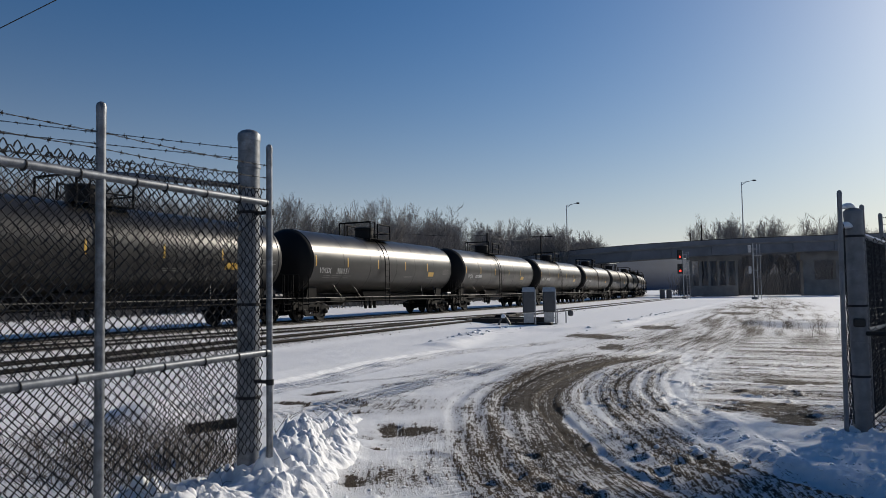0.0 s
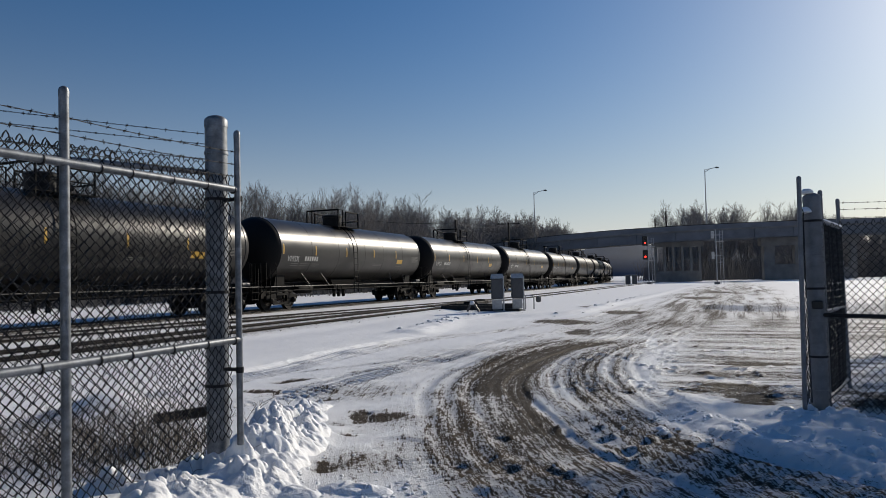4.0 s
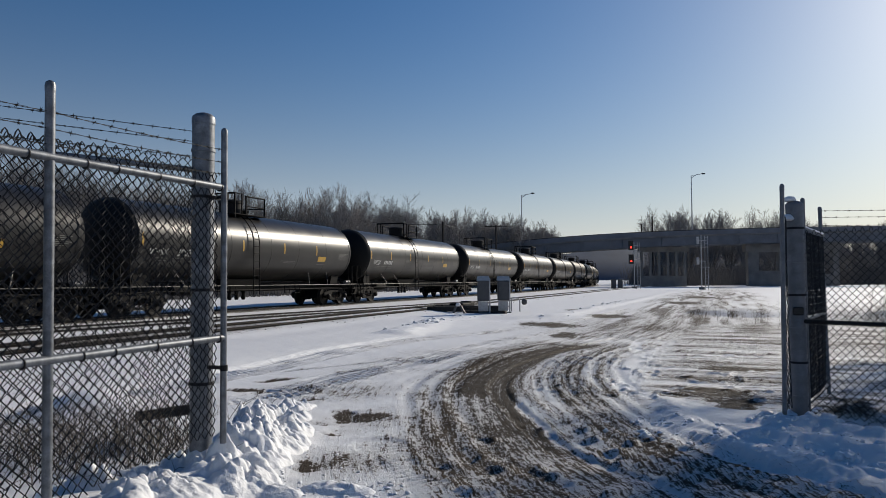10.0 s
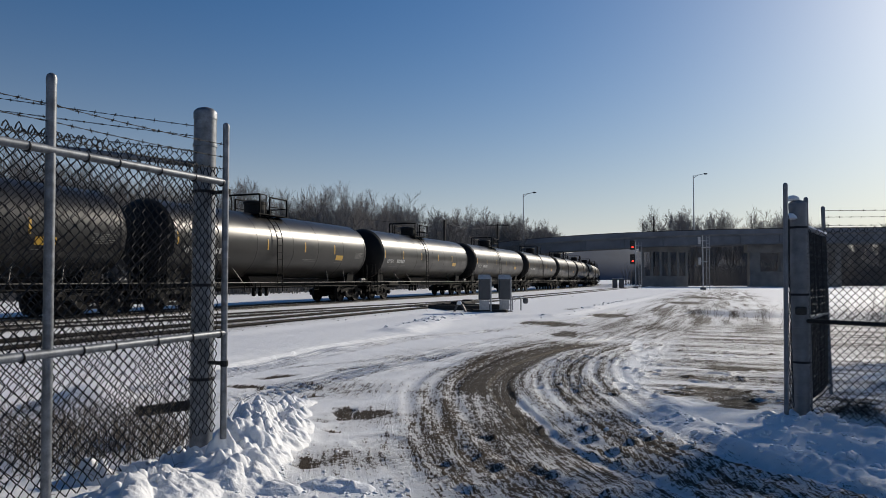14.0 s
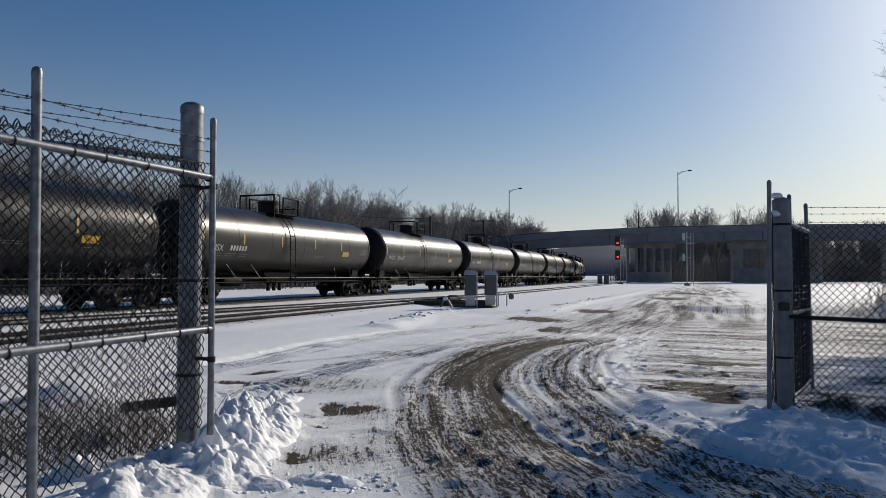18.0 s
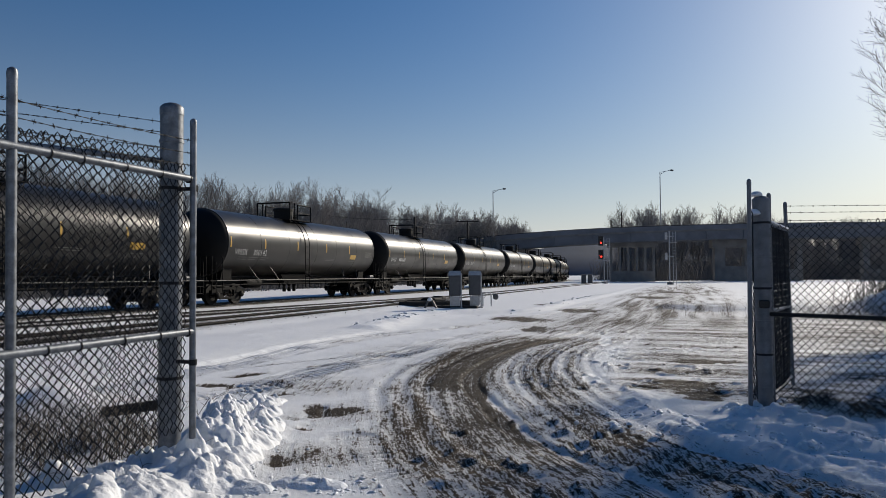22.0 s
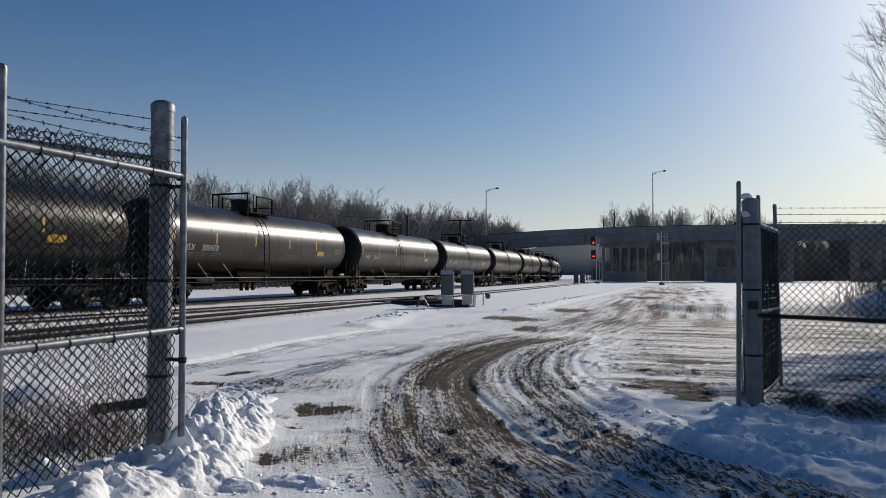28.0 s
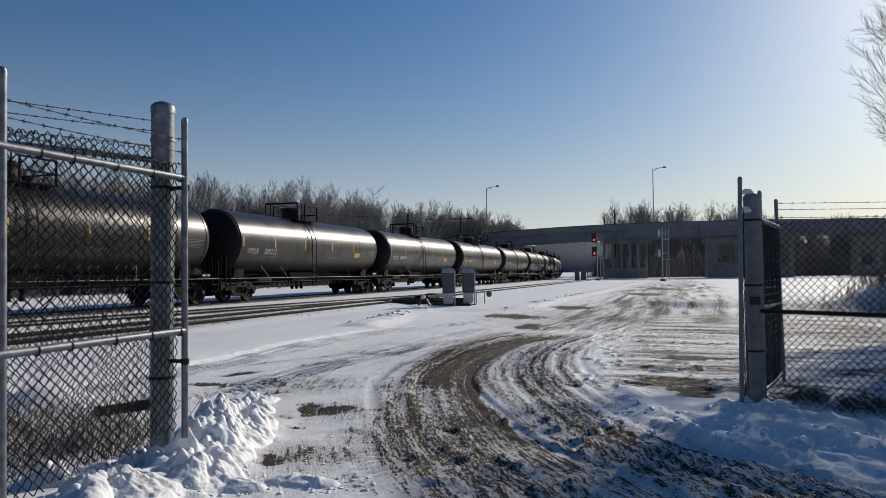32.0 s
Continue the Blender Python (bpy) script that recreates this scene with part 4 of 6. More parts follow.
        for i in range(11):
            a = 56 - i * 11.2
            if a > 0:
                x, z = e * (TANK_R + 0.12) * math.cos(radians(a)), TANK_Z + (TANK_R + 0.12) * math.sin(radians(a))
            else:
                x, z = e * 1.68, TANK_Z - 0.33 * (i - 5)
            part("rung", Geo().tube([(x, LAD, z), (x, LAD + 0.43, z)], 0.016, 6), SOOT, lad)
    # underside: bottom outlet, brake gear
    part("outlet_skid", Geo().add([(-0.8, -2.3, 1.4), (0.8, -2.3, 1.4), (0.8, 0.6, 1.4), (-0.8, 0.6, 1.4), (-0.6, -1.6, 0.9), (0.6, -1.6, 0.9), (0.6, 0.0, 0.9), (-0.6, 0.0, 0.9)], [(0, 3, 2, 1), (4, 5, 6, 7), (0, 1, 5, 4), (1, 2, 6, 5), (2, 3, 7, 6), (3, 0, 4, 7)]), SOOT, car, "sloping skid over the bottom outlet")
    for y in (-1.3, -0.8, -0.3):
        part("outlet_valve", Geo().lathe([(0.02, 0.45), (0.08, 0.45), (0.1, 0.55), (0.07, 0.7), (0.12, 0.95)], "z", 10, (0.4, y, 0)), SOOT, car)
    part("air_reservoir", Geo().lathe([(0.05, -5.0), (0.2, -4.95), (0.24, -4.85), (0.24, -3.7), (0.2, -3.6), (0.05, -3.55)], "y", 14, (0.35, 0, 0.95)), SOOT, car, smooth=40)
    part("brake_cylinder", Geo().lathe([(0.04, 6.2), (0.1, 6.2), (0.1, 6.7), (0.04, 6.72)], "y", 14, (1.2, 1.6, 1.22)), CASE, car, "pale brake cylinder on the end platform", smooth=40)
    for y in (-3.2, -2.4, 1.7, 2.6):
        part("pipe_hanger", Geo().tube([(1.3, y, 1.1), (1.3, y, 0.72), (1.3, y + 0.4, 0.72), (1.3, y + 0.4, 1.1)], 0.02, 5), SOOT, car)
    part("brake_pipe", Geo().tube([(1.1, -8.4, 0.86), (1.1, -6, 0.9), (1.1, 6, 0.9), (1.1, 8.4, 0.86)], 0.03, 6), SOOT, car)
    # markings on both sides
    for turn in (0, 180):
        side = part("markings", shell_patch(4.45, 5.2, -21, -11), YELLOW, car, "yellow placard on the tank side", m=pose(0, 0, 0, 0, 0, turn))
        for y in (-HALF + 0.1, -4.9, -1.85, 1.3, 4.2):
            part("reflector_strip", shell_patch(y, y + 0.09, -9, 9), YELLOW, side, "upright reflective strip")
        for y0, y1, a0, a1 in ((6.5, 7.5, -16, -3),):
            for r in range(6):
                part("data_line", shell_patch(y0 + 0.05 * (r % 2), y1 - 0.2 * (r % 3) / 2, a1 - r * 2.3 - 1.0, a1 - r * 2.3), FADED, side)
        for y0, y1, a0 in ((-HALF + 0.9, -HALF + 1.5, -25), (-HALF + 1.7, -HALF + 2.5, -25), (-HALF + 2.7, -HALF + 3.4, -25), (-HALF + 0.9, -HALF + 1.5, -29), (-HALF + 1.7, -HALF + 2.3, -29), (-HALF + 2.7, -HALF + 3.2, -29), (1.2, 2.4, -22), (1.4, 2.4, -25), (4.4, 5.2, -26)):
            part("data_line", shell_patch(y0, y1, a0 - 1.1, a0, m=8), FADED, side)
        if turn == 180:
            part("data_line", shell_patch(-HALF + 1.2, -HALF + 3.6, -16, -9, m=8), FADED, side)
    # trucks with side frames, springs and wheel sets
    ms = truck_meshes()
    for ty in (-7.1, 7.1):
        truck = part("truck", ms["bolster"], SOOT, car, "sooty cast steel two-axle truck", m=pose(0, ty, 0))
        for x in (-0.99, 0.99):
            part("side_frame", ms["side_frame"], SOOT, truck, m=pose(x, 0, 0))
            part("spring_set", ms["spring_set"], RUST, truck, m=pose(x, 0, 0.02))
            for y in (-0.89, 0.89):
                part("bearing_cap", ms["bearing_cap"], WHEEL, truck, m=pose(x + math.copysign(0.05, x), y, 0.457, 0, 0, 0 if x > 0 else 180))
    for ty in (-7.1, 7.1):
        for ay in (-0.89, 0.89):
            axle = part("wheelset", ms["axle"], SOOT, car, m=pose(0, ty + ay, 0.457))
            part("wheel", ms["wheel"], WHEEL, axle, m=pose(0.755, 0, 0, 0, 180, 0))
            part("wheel", ms["wheel"], WHEEL, axle, m=pose(-0.755, 0, 0))
    return car


PITCH = 18.1
CAR_NUMBERS = {0: "300151", 6: "300199", 7: "300201", 14: "300188", 16: "300142", 18: "300272", 20: "300478", 21: "300417", 22: "300582", 23: "300212"}


def far_rim(t):
    """Metres along the line of the far rim of car 0: the train slows a little."""
    return 42.74 - 13.656 * t + 0.02108 * t * t


first = tank_car()
train = {-3: first}
for n in range(-2, 34):
    train[n] = copy_thing(first, Matrix())
for n, car in train.items():
    lettering("VMSX", -HALF + 0.5, 2.28, 0.39, car)
    if n in CAR_NUMBERS:
        lettering(CAR_NUMBERS[n], -HALF + 1.95, 2.28, 0.39, car)
    if n not in CAR_NUMBERS:
        bars = Geo()
        for k in range(6):
            one = shell_patch(-HALF + 1.98 + 0.205 * k, -HALF + 2.11 + 0.205 * k, -20, -11.5)
            bars.add(one.v, one.f)
        part("number_bar", bars, WHITE, car, "white stencilled car number")

# ---- fences and gates ----
def chain_link(a, b, low, high, parent, cell=0.072, r=0.0045, seed=0):
    """Woven wire between two feet a and b (x, y), from low to high; each wire zigzags and hooks into the next."""
    rng = random.Random(seed)
    ax, ay, bx, by = *a, *b
    length = math.hypot(bx - ax, by - ay)
    n, half = int(length / (cell / 2)), cell / 2
    dx, dy = (bx - ax) / length, (by - ay) / length
    nx, ny = -dy, dx
    g = Geo()
    for i in range(n):
        lo = low(i / n) if callable(low) else low
        rows = int((high - lo) / half)
        pts = []
        for k in range(rows + 1):
            u = (i + ((i + k) % 2)) * half + rng.uniform(-0.0025, 0.0025)
            w = 0.004 * (1 if (i + k) % 2 else -1) + 0.010 * math.sin(3.1 * u + 1.7 * k * half)
            z = high - k * half
            pts.append((ax + dx * u + nx * w, ay + dy * u + ny * w, z))
        if len(pts) > 2:
            g.tube(pts, r, 3, False)
    # cut ends twisted into hooks along the top
    for k in range(n // 2):
        u = (2 * k + 1) * half
        h = 0.026 + rng.uniform(-0.005, 0.007)
        g.tube([(ax + dx * (u + o) + nx * w, ay + dy * (u + o) + ny * w, high + h * v) for o, v, w in ((-0.017, -0.3, 0.004), (-0.010, 0.5, 0.002), (0.0, 1.0, 0.0), (0.010, 0.5, -0.002), (0.017, -0.3, -0.004))], 0.0046, 3, False)
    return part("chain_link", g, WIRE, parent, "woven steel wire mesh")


def barbed_wire(p, q, sag=0.03, seed=0, name="barbed_wire"):
    """Two twisted strands with barbs; returns the mesh parts' geometry."""
    rng = random.Random(seed)
    p, q = Vector(p), Vector(q)
    length = (q - p).length
    n = max(6, int(length / 0.05))
    g = Geo()
    line = [p.lerp(q, i / n) - Vector((0, 0, sag * 4 * (i / n) * (1 - i / n))) for i in range(n + 1)]
    for ph in (0, math.pi):
        g.tube([c + Vector((0.0028 * math.cos(i * 1.3 + ph), 0, 0.0028 * math.sin(i * 1.3 + ph))) for i, c in enumerate(line)], 0.0018, 4)
    along = (q - p).normalized()
    s = 0.06
    while s < length - 0.03:
        c = p.lerp(q, s / length) - Vector((0, 0, sag * 4 * (s / length) * (1 - s / length)))
        for k in range(2):
            v = Vector((rng.uniform(-1, 1), rng.uniform(-1, 1), rng.uniform(-1, 1)))
            v = (v - along * v.dot(along) * 0.7).normalized() * 0.016
            g.tube([c - v, c, c + v], [0.0008, 0.0024, 0.0008], 4, False)
        g.tube([c - along * 0.006, c + along * 0.006], 0.0048, 5)
        s += rng.uniform(0.105, 0.135)
    return g


def pipe(name, a, b, r, parent, label="", cap=False, sides=14, mtl=None):
    g = Geo().tube([a, b], r, sides)
    if cap:
        d = (Vector(b) - Vector(a)).normalized()
        e = Vector(b)
        g.tube([e - d * 0.02, e + d * 0.012, e + d * 0.03, e + d * 0.04], [r * 1.04, r * 1.06, r * 0.9, r * 0.35], sides)
    return part(name, g, mtl or GALV, parent, label, smooth=35)


def big_post(x, y, z0, z1, label, rings, lean=(0, 0), ties=7, mtl=None):
    mtl = mtl or GALV
    r = 0.08
    t = thing("gate_post", label, "fence post", m=pose(x, y, 0))
    body = Geo()
    top = Vector((lean[0], lean[1], z1))
    body.tube([(0, 0, z0 - 0.2), (0, 0, z0), tuple(top)], r, 28)
    part("shaft", body, mtl, t, "galvanized round steel shaft", smooth=35)
    cap = Geo().lathe([(r * 1.0, -0.045), (r * 1.04, -0.045), (r * 1.04, 0.0), (r * 1.0, 0.012), (r * 0.75, 0.03), (r * 0.4, 0.04), (0.004, 0.043)], "z", 28, tuple(top))
    part("cap", cap, mtl, t, "pressed steel dome cap", smooth=35)
    for i in range(ties):
        z = z0 + (z1 - z0) * (i + 0.7) / (ties + 0.4)
        c = top * ((z - 0) / z1)
        part("tension_band", Geo().lathe([(r + 0.0005, z - 0.011), (r + 0.006, z - 0.010), (r + 0.006, z + 0.010), (r + 0.0005, z + 0.011)], "z", 28, (c.x, c.y, 0)), WIRE if i % 2 else mtl, t, smooth=35)
    return t


# the open leaf beside the drive on the track side
GX = -3.26
leaf = thing("gate_leaf", "open galvanized pipe gate leaf with chain link and barbed wire", "gate")
pipe("end_upright", (GX, 4.09, 0.27), (GX + 0.02, 4.05, 2.47), 0.0225, leaf, "galvanized upright pipe", True)
pipe("middle_upright", (GX - 0.02, 2.70, 0.12), (GX, 2.655, 2.445), 0.026, leaf, "galvanized upright pipe", True)
pipe("end_upright", (GX, 0.45, 0.12), (GX, 0.45, 2.45), 0.028, leaf, "galvanized upright pipe", True)
pipe("top_rail", (GX + 0.008, 4.08, 2.085), (GX, 0.45, 2.06), 0.024, leaf)
pipe("middle_rail", (GX + 0.004, 4.09, 1.015), (GX, 0.45, 0.99), 0.024, leaf)
chain_link((GX - 0.035, 4.05), (GX - 0.035, 0.5), lambda u: 0.30 - 0.14 * min(1, u * 2.2) + 0.03 * math.sin(9 * u), 2.165, leaf, seed=2)
part("truss_rod", Geo().tube([(GX - 0.05, 4.06, 2.03), (GX - 0.05, 2.70, 1.05)], 0.004, 6), WIRE, leaf, "thin diagonal steel rod")
for z in (2.36, 2.27, 2.185):
    part("barbed_wire", barbed_wire((GX + 0.015, 4.06, z - 0.006), (GX, 2.66, z - 0.042), 0.01, int(z * 100)), WIRE, leaf, "twisted barbed wire")
    part("barbed_wire", barbed_wire((GX, 2.66, z - 0.042), (GX, 0.45, z - 0.06), 0.02, int(z * 200)), WIRE, leaf, "twisted barbed wire")
for y in (4.0, 3.72, 3.41, 3.08, 2.86, 2.5, 2.2, 1.9):
    for z in (2.08, 1.01):
        z += (4.08 - y) * -0.007
        part("tie_wire", Geo().lathe([(0.0262, -0.004), (0.0295, -0.003), (0.0295, 0.003), (0.0262, 0.004)], "y", 14, (GX + 0.005, y + 0.02, z)), WIRE, leaf)
for z in (2.02, 0.8):
    part("hinge", Geo().lathe([(0.0235, z - 0.02), (0.028, z - 0.02), (0.028, z + 0.02), (0.0235, z + 0.02)], "z", 14, (GX + 0.012, 4.075, 0)).box(GX - 0.13, GX, 4.07, 4.10, z - 0.012, z + 0.012), WIRE, leaf, "dark steel hinge strap")

big_post(-3.50, 4.145, 0.1, 2.605, "thick galvanized steel gate post with a dome cap", 7, (0.045, -0.06))

fence = thing("boundary_fence", "chain-link boundary fence with barbed wire beside the gate post", "fence")
fd = Vector((-0.415, -0.91, 0)).normalized()
fs = Vector((-3.55, 4.08, 0))
fe = fs + fd * 5.2
pipe("top_rail", fs + Vector((0, 0, 2.235)), fe + Vector((0, 0, 2.235)), 0.021, fence)
chain_link((fs.x, fs.y), (fe.x, fe.y), 0.12, 2.315, fence, seed=5)
for k in (2.9, 5.2):
    c = fs + fd * k
    pipe("line_post", (c.x, c.y, 0.0), (c.x, c.y, 2.55), 0.03, fence, "", True)
for i, z in enumerate((2.52, 2.445, 2.335)):
    part("barbed_wire", barbed_wire(fs + Vector((0, 0, z)), fe + Vector((0, 0, z)), 0.03, 40 + i), WIRE, fence, "twisted barbed wire")

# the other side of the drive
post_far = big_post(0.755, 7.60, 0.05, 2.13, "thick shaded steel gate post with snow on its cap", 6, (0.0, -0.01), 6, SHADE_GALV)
part("snow_cap", Geo().lathe([(0.05, 0), (0.06, 0.015), (0.05, 0.035), (0.03, 0.05), (0.002, 0.052)], "z", 18, (-0.04, -0.02, 2.165)), SNOW, post_far, "small cap of snow", smooth=60)
part("snow_ledge", Geo().lathe([(0.04, 0), (0.06, 0.012), (0.05, 0.035), (0.025, 0.06), (0.002, 0.063)], "z", 18, (-0.07, -0.09, 1.975)), SNOW, post_far, "clump of snow", smooth=60)
part("latch_box", Geo().box(-0.05, 0.05, -0.13, -0.08, 1.06, 1.14, 0.01), DARK, post_far, "dark latch on the post")

leaf2 = thing("gate_leaf", "shaded open gate leaf seen edge on, snow along its top rail", "gate")
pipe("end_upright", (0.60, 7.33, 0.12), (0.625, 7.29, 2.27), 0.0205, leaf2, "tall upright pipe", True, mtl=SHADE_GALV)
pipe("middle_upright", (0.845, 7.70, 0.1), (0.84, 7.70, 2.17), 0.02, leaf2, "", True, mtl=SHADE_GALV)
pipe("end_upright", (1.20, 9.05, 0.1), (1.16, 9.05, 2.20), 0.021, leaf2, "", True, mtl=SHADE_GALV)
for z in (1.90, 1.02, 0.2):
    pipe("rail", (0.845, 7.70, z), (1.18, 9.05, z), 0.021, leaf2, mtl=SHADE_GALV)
chain_link((0.85, 7.72), (1.18, 9.03), 0.16, 1.90, leaf2, seed=7)
chain_link((0.62, 7.33), (0.69, 7.52), 0.16, 1.98, leaf2, seed=8)
part("snow_ridge", Geo().tube([Vector((0.845, 7.72, 1.922)).lerp(Vector((1.18, 9.04, 1.922)), i / 12) for i in range(13)], [0.012 + 0.008 * ((i * 7) % 5) / 5 for i in range(13)], 8), SNOW, leaf2, "thin ridge of snow")
part("foot_bracket", Geo().box(0.53, 0.70, 7.24, 7.36, 0.06, 0.13, 0.02), DARK, leaf2, "dark drop-rod bracket")

fence2 = thing("boundary_fence", "chain-link boundary fence with snow behind and dead weeds below", "fence")
ga, gd = Vector((0.80, 7.56, 0)), Vector((0.845, -0.535, 0)).normalized()
ge = ga + gd * 6.5
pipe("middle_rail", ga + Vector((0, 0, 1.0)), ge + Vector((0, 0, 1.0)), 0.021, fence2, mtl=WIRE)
chain_link((ga.x + 0.02, ga.y), (ge.x, ge.y), 0.12, 1.85, fence2, seed=11)
for k in (3.4, 6.5):
    c = ga + gd * k
    pipe("line_post", (c.x, c.y, 0.0), (c.x, c.y, 2.2), 0.03, fence2, "", True)
wire_fence = thing("barbed_wire_fence", "three strands of barbed wire running on from the gate", "fence")
wa, wd = Vector((1.16, 9.05, 0)), Vector((0.965, 0.26, 0)).normalized()
for i, z in enumerate((2.19, 2.115, 2.02)):
    part("strand", barbed_wire(wa + Vector((0, 0, z)), wa + wd * 9 + Vector((0, 0, z + 0.05)), 0.02, 60 + i), WIRE, wire_fence, "twisted barbed wire")
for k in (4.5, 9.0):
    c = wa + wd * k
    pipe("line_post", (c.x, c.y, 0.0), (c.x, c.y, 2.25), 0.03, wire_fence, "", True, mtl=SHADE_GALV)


def clod_bank(name, label, spots, seed):
    """Broken lumps of ploughed snow."""
    rng = np.random.RandomState(seed)
    g = Geo()
    for cx, cy, sx, sy, count, r0, r1, lift in spots:
        for _ in range(count):
            x, y = cx + rng.normal(0, sx), cy + rng.normal(0, sy)
            r = r0 + (r1 - r0) * rng.rand() ** 2.2
            z = ground_z(x, y) - r * 0.15 + lift * rng.rand()
            turn = Euler(rng.rand(3) * 6).to_matrix()
            stretch = Vector((rng.uniform(0.75, 1.35), rng.uniform(0.75, 1.35), rng.uniform(0.6, 1.0)))
            lat, lon = (9, 12) if r > 0.05 else (6, 8)
            vs, ph = [], rng.rand(6) * 6
            for a in range(lat + 1):
                for b in range(lon):
                    t, f = math.pi * a / lat, 2 * math.pi * b / lon
                    d = Vector((math.sin(t) * math.cos(f), math.sin(t) * math.sin(f), math.cos(t)))
                    k = 1 + 0.42 * (noise.noise(d * 1.7 + Vector((ph[0] * 9, ph[1] * 9, 0))) + 0.6 * noise.noise(d * 4 + Vector((0, ph[2] * 9, 0)))) + 0.10 * math.sin(3 * d.x + ph[0] + 2 * d.y) + 0.14 * math.sin(4 * d.y + ph[1]) + 0.13 * math.sin(5 * d.z + ph[2] + 3 * d.x) + 0.07 * math.sin(9 * d.x + ph[3]) * math.sin(8 * d.z + ph[4])
                    q = turn @ (d * r * k)
                    vs.append((x + q.x * stretch.x, y + q.y * stretch.y, z + q.z * stretch.z))
            g.add(vs, [(a * lon + b, a * lon + (b + 1) % lon, (a + 1) * lon + (b + 1) % lon, (a + 1) * lon + b) for a in range(lat) for b in range(lon)])
    me = g.mesh(name, SNOW)
    me.polygons.foreach_set("use_smooth", [True] * len(me.polygons))
    tagged(new(name, me), label, "snow", kind="stuff")


def snow_heap():
    """A ploughed bank at the gate post: chunks of snow frozen together."""
    rng = np.random.RandomState(14)
    xs, ys = np.arange(-4.6, -2.0, 0.0135), np.arange(2.5, 7.2, 0.0135)
    x, y = np.meshgrid(xs, ys)
    gx, gy, gz = GRID
    i, j = np.clip(np.searchsorted(gx, x) - 1, 0, len(gx) - 2), np.clip(np.searchsorted(gy, y) - 1, 0, len(gy) - 2)
    u, v = (x - gx[i]) / (gx[i + 1] - gx[i]), (y - gy[j]) / (gy[j + 1] - gy[j])
    base = (gz[j, i] * (1 - u) + gz[j, i + 1] * u) * (1 - v) + (gz[j + 1, i] * (1 - u) + gz[j + 1, i + 1] * u) * v
    wx = x + 0.07 * (fnoise(x, y, 0.12, 3, 201) - 0.5)
    wy = y + 0.07 * (fnoise(x, y, 0.12, 3, 205) - 0.5)
    # the heap's swell: centre, spread, height
    swell = np.zeros(x.shape)
    for cx, cy, sx, sy, lift in ((-3.30, 4.13, 0.07, 0.08, 0.26), (-3.84, 5.35, 0.19, 0.25, 0.30), (-3.6, 4.92, 0.2, 0.24, 0.20), (-4.1, 5.98, 0.13, 0.25, 0.14), (-4.32, 6.6, 0.08, 0.25, 0.09), (-3.44, 4.5, 0.2, 0.2, 0.17),
                                 (-3.12, 4.02, 0.2, 0.18, 0.10), (-3.6, 4.12, 0.24, 0.12, 0.15), (-3.62, 3.8, 0.1, 0.08, 0.16), (-4.12, 3.74, 0.1, 0.08, 0.15), (-3.9, 3.9, 0.4, 0.14, 0.07), (-3.35, 3.4, 0.3, 0.3, 0.08),
                                 (-2.86, 4.02, 0.22, 0.1, 0.05), (-2.42, 4.24, 0.22, 0.09, 0.045), (-2.32, 4.22, 0.06, 0.05, 0.07)):
        swell = np.maximum(swell, lift * np.exp(-0.5 * (((wx - cx) / sx) ** 2 + ((wy - cy) / sy) ** 2)))
    # broken into frozen chunks of two sizes, each tilted its own way, with gaps between
    top = swell * (0.75 + 0.5 * fnoise(x, y, 0.3, 2, 221))
    for cell, rise, tilt, gap in ((0.15, 0.075, 0.42, 0.05), (0.065, 0.035, 0.45, 0.022)):
        jx, jy = rng.rand(64, 96), rng.rand(64, 96)
        up, tx, ty = rng.rand(64, 96), rng.normal(0, tilt, (64, 96)), rng.normal(0, tilt, (64, 96))
        ci, cj = np.floor(wx / cell).astype(int), np.floor(wy / cell).astype(int)
        d1, d2, add = np.full(x.shape, 9.0), np.full(x.shape, 9.0), np.zeros(x.shape)
        for di in (-1, 0, 1):
            for dj in (-1, 0, 1):
                a, b = (ci + di) % 64, (cj + dj) % 96
                ex, ey = wx - (ci + di + jx[a, b]) * cell, wy - (cj + dj + jy[a, b]) * cell
                d = np.hypot(ex, ey)
                new_one = d < d1
                d2 = np.where(new_one, d1, np.minimum(d2, d))
                add = np.where(new_one, rise * (up[a, b] - 0.45) + tx[a, b] * ex + ty[a, b] * ey, add)
                d1 = np.where(new_one, d, d1)
        add -= gap * smooth(0.2 * cell, 0.0, d2 - d1)
        top += add * smooth(0.015, 0.09, swell)
    top += (0.04 * (fnoise(x, y, 0.05, 3, 215) - 0.5)) * smooth(0.01, 0.05, swell)
    top -= 0.05 * smooth(0.03, 0.008, swell)
    z = base + top
    z[1:-1, 1:-1] = 0.6 * z[1:-1, 1:-1] + 0.1 * (z[2:, 1:-1] + z[:-2, 1:-1] + z[1:-1, 2:] + z[1:-1, :-2])
    nx, ny = len(xs), len(ys)
    g = Geo()
    a = (np.arange(ny - 1)[:, None] * nx + np.arange(nx - 1)[None, :])
    show = (top[:-1, :-1] > -0.045) | (top[1:, 1:] > -0.045) | (top[1:, :-1] > -0.045) | (top[:-1, 1:] > -0.045)
    a = a[show]
    used, back = np.unique(np.stack([a, a + 1, a + nx + 1, a + nx], 1), return_inverse=True)
    pts = np.stack([x.ravel(), y.ravel(), z.ravel()], 1)[used]
    g.add([tuple(q) for q in pts.tolist()], [tuple(q) for q in back.reshape(-1, 4).tolist()])
    me = g.mesh("snow_bank", SNOW)
    me.polygons.foreach_set("use_smooth", [True] * len(me.polygons))
    tagged(new("snow_bank", me), "crumbly ploughed bank of white snow at the gate post", "snow", kind="stuff")


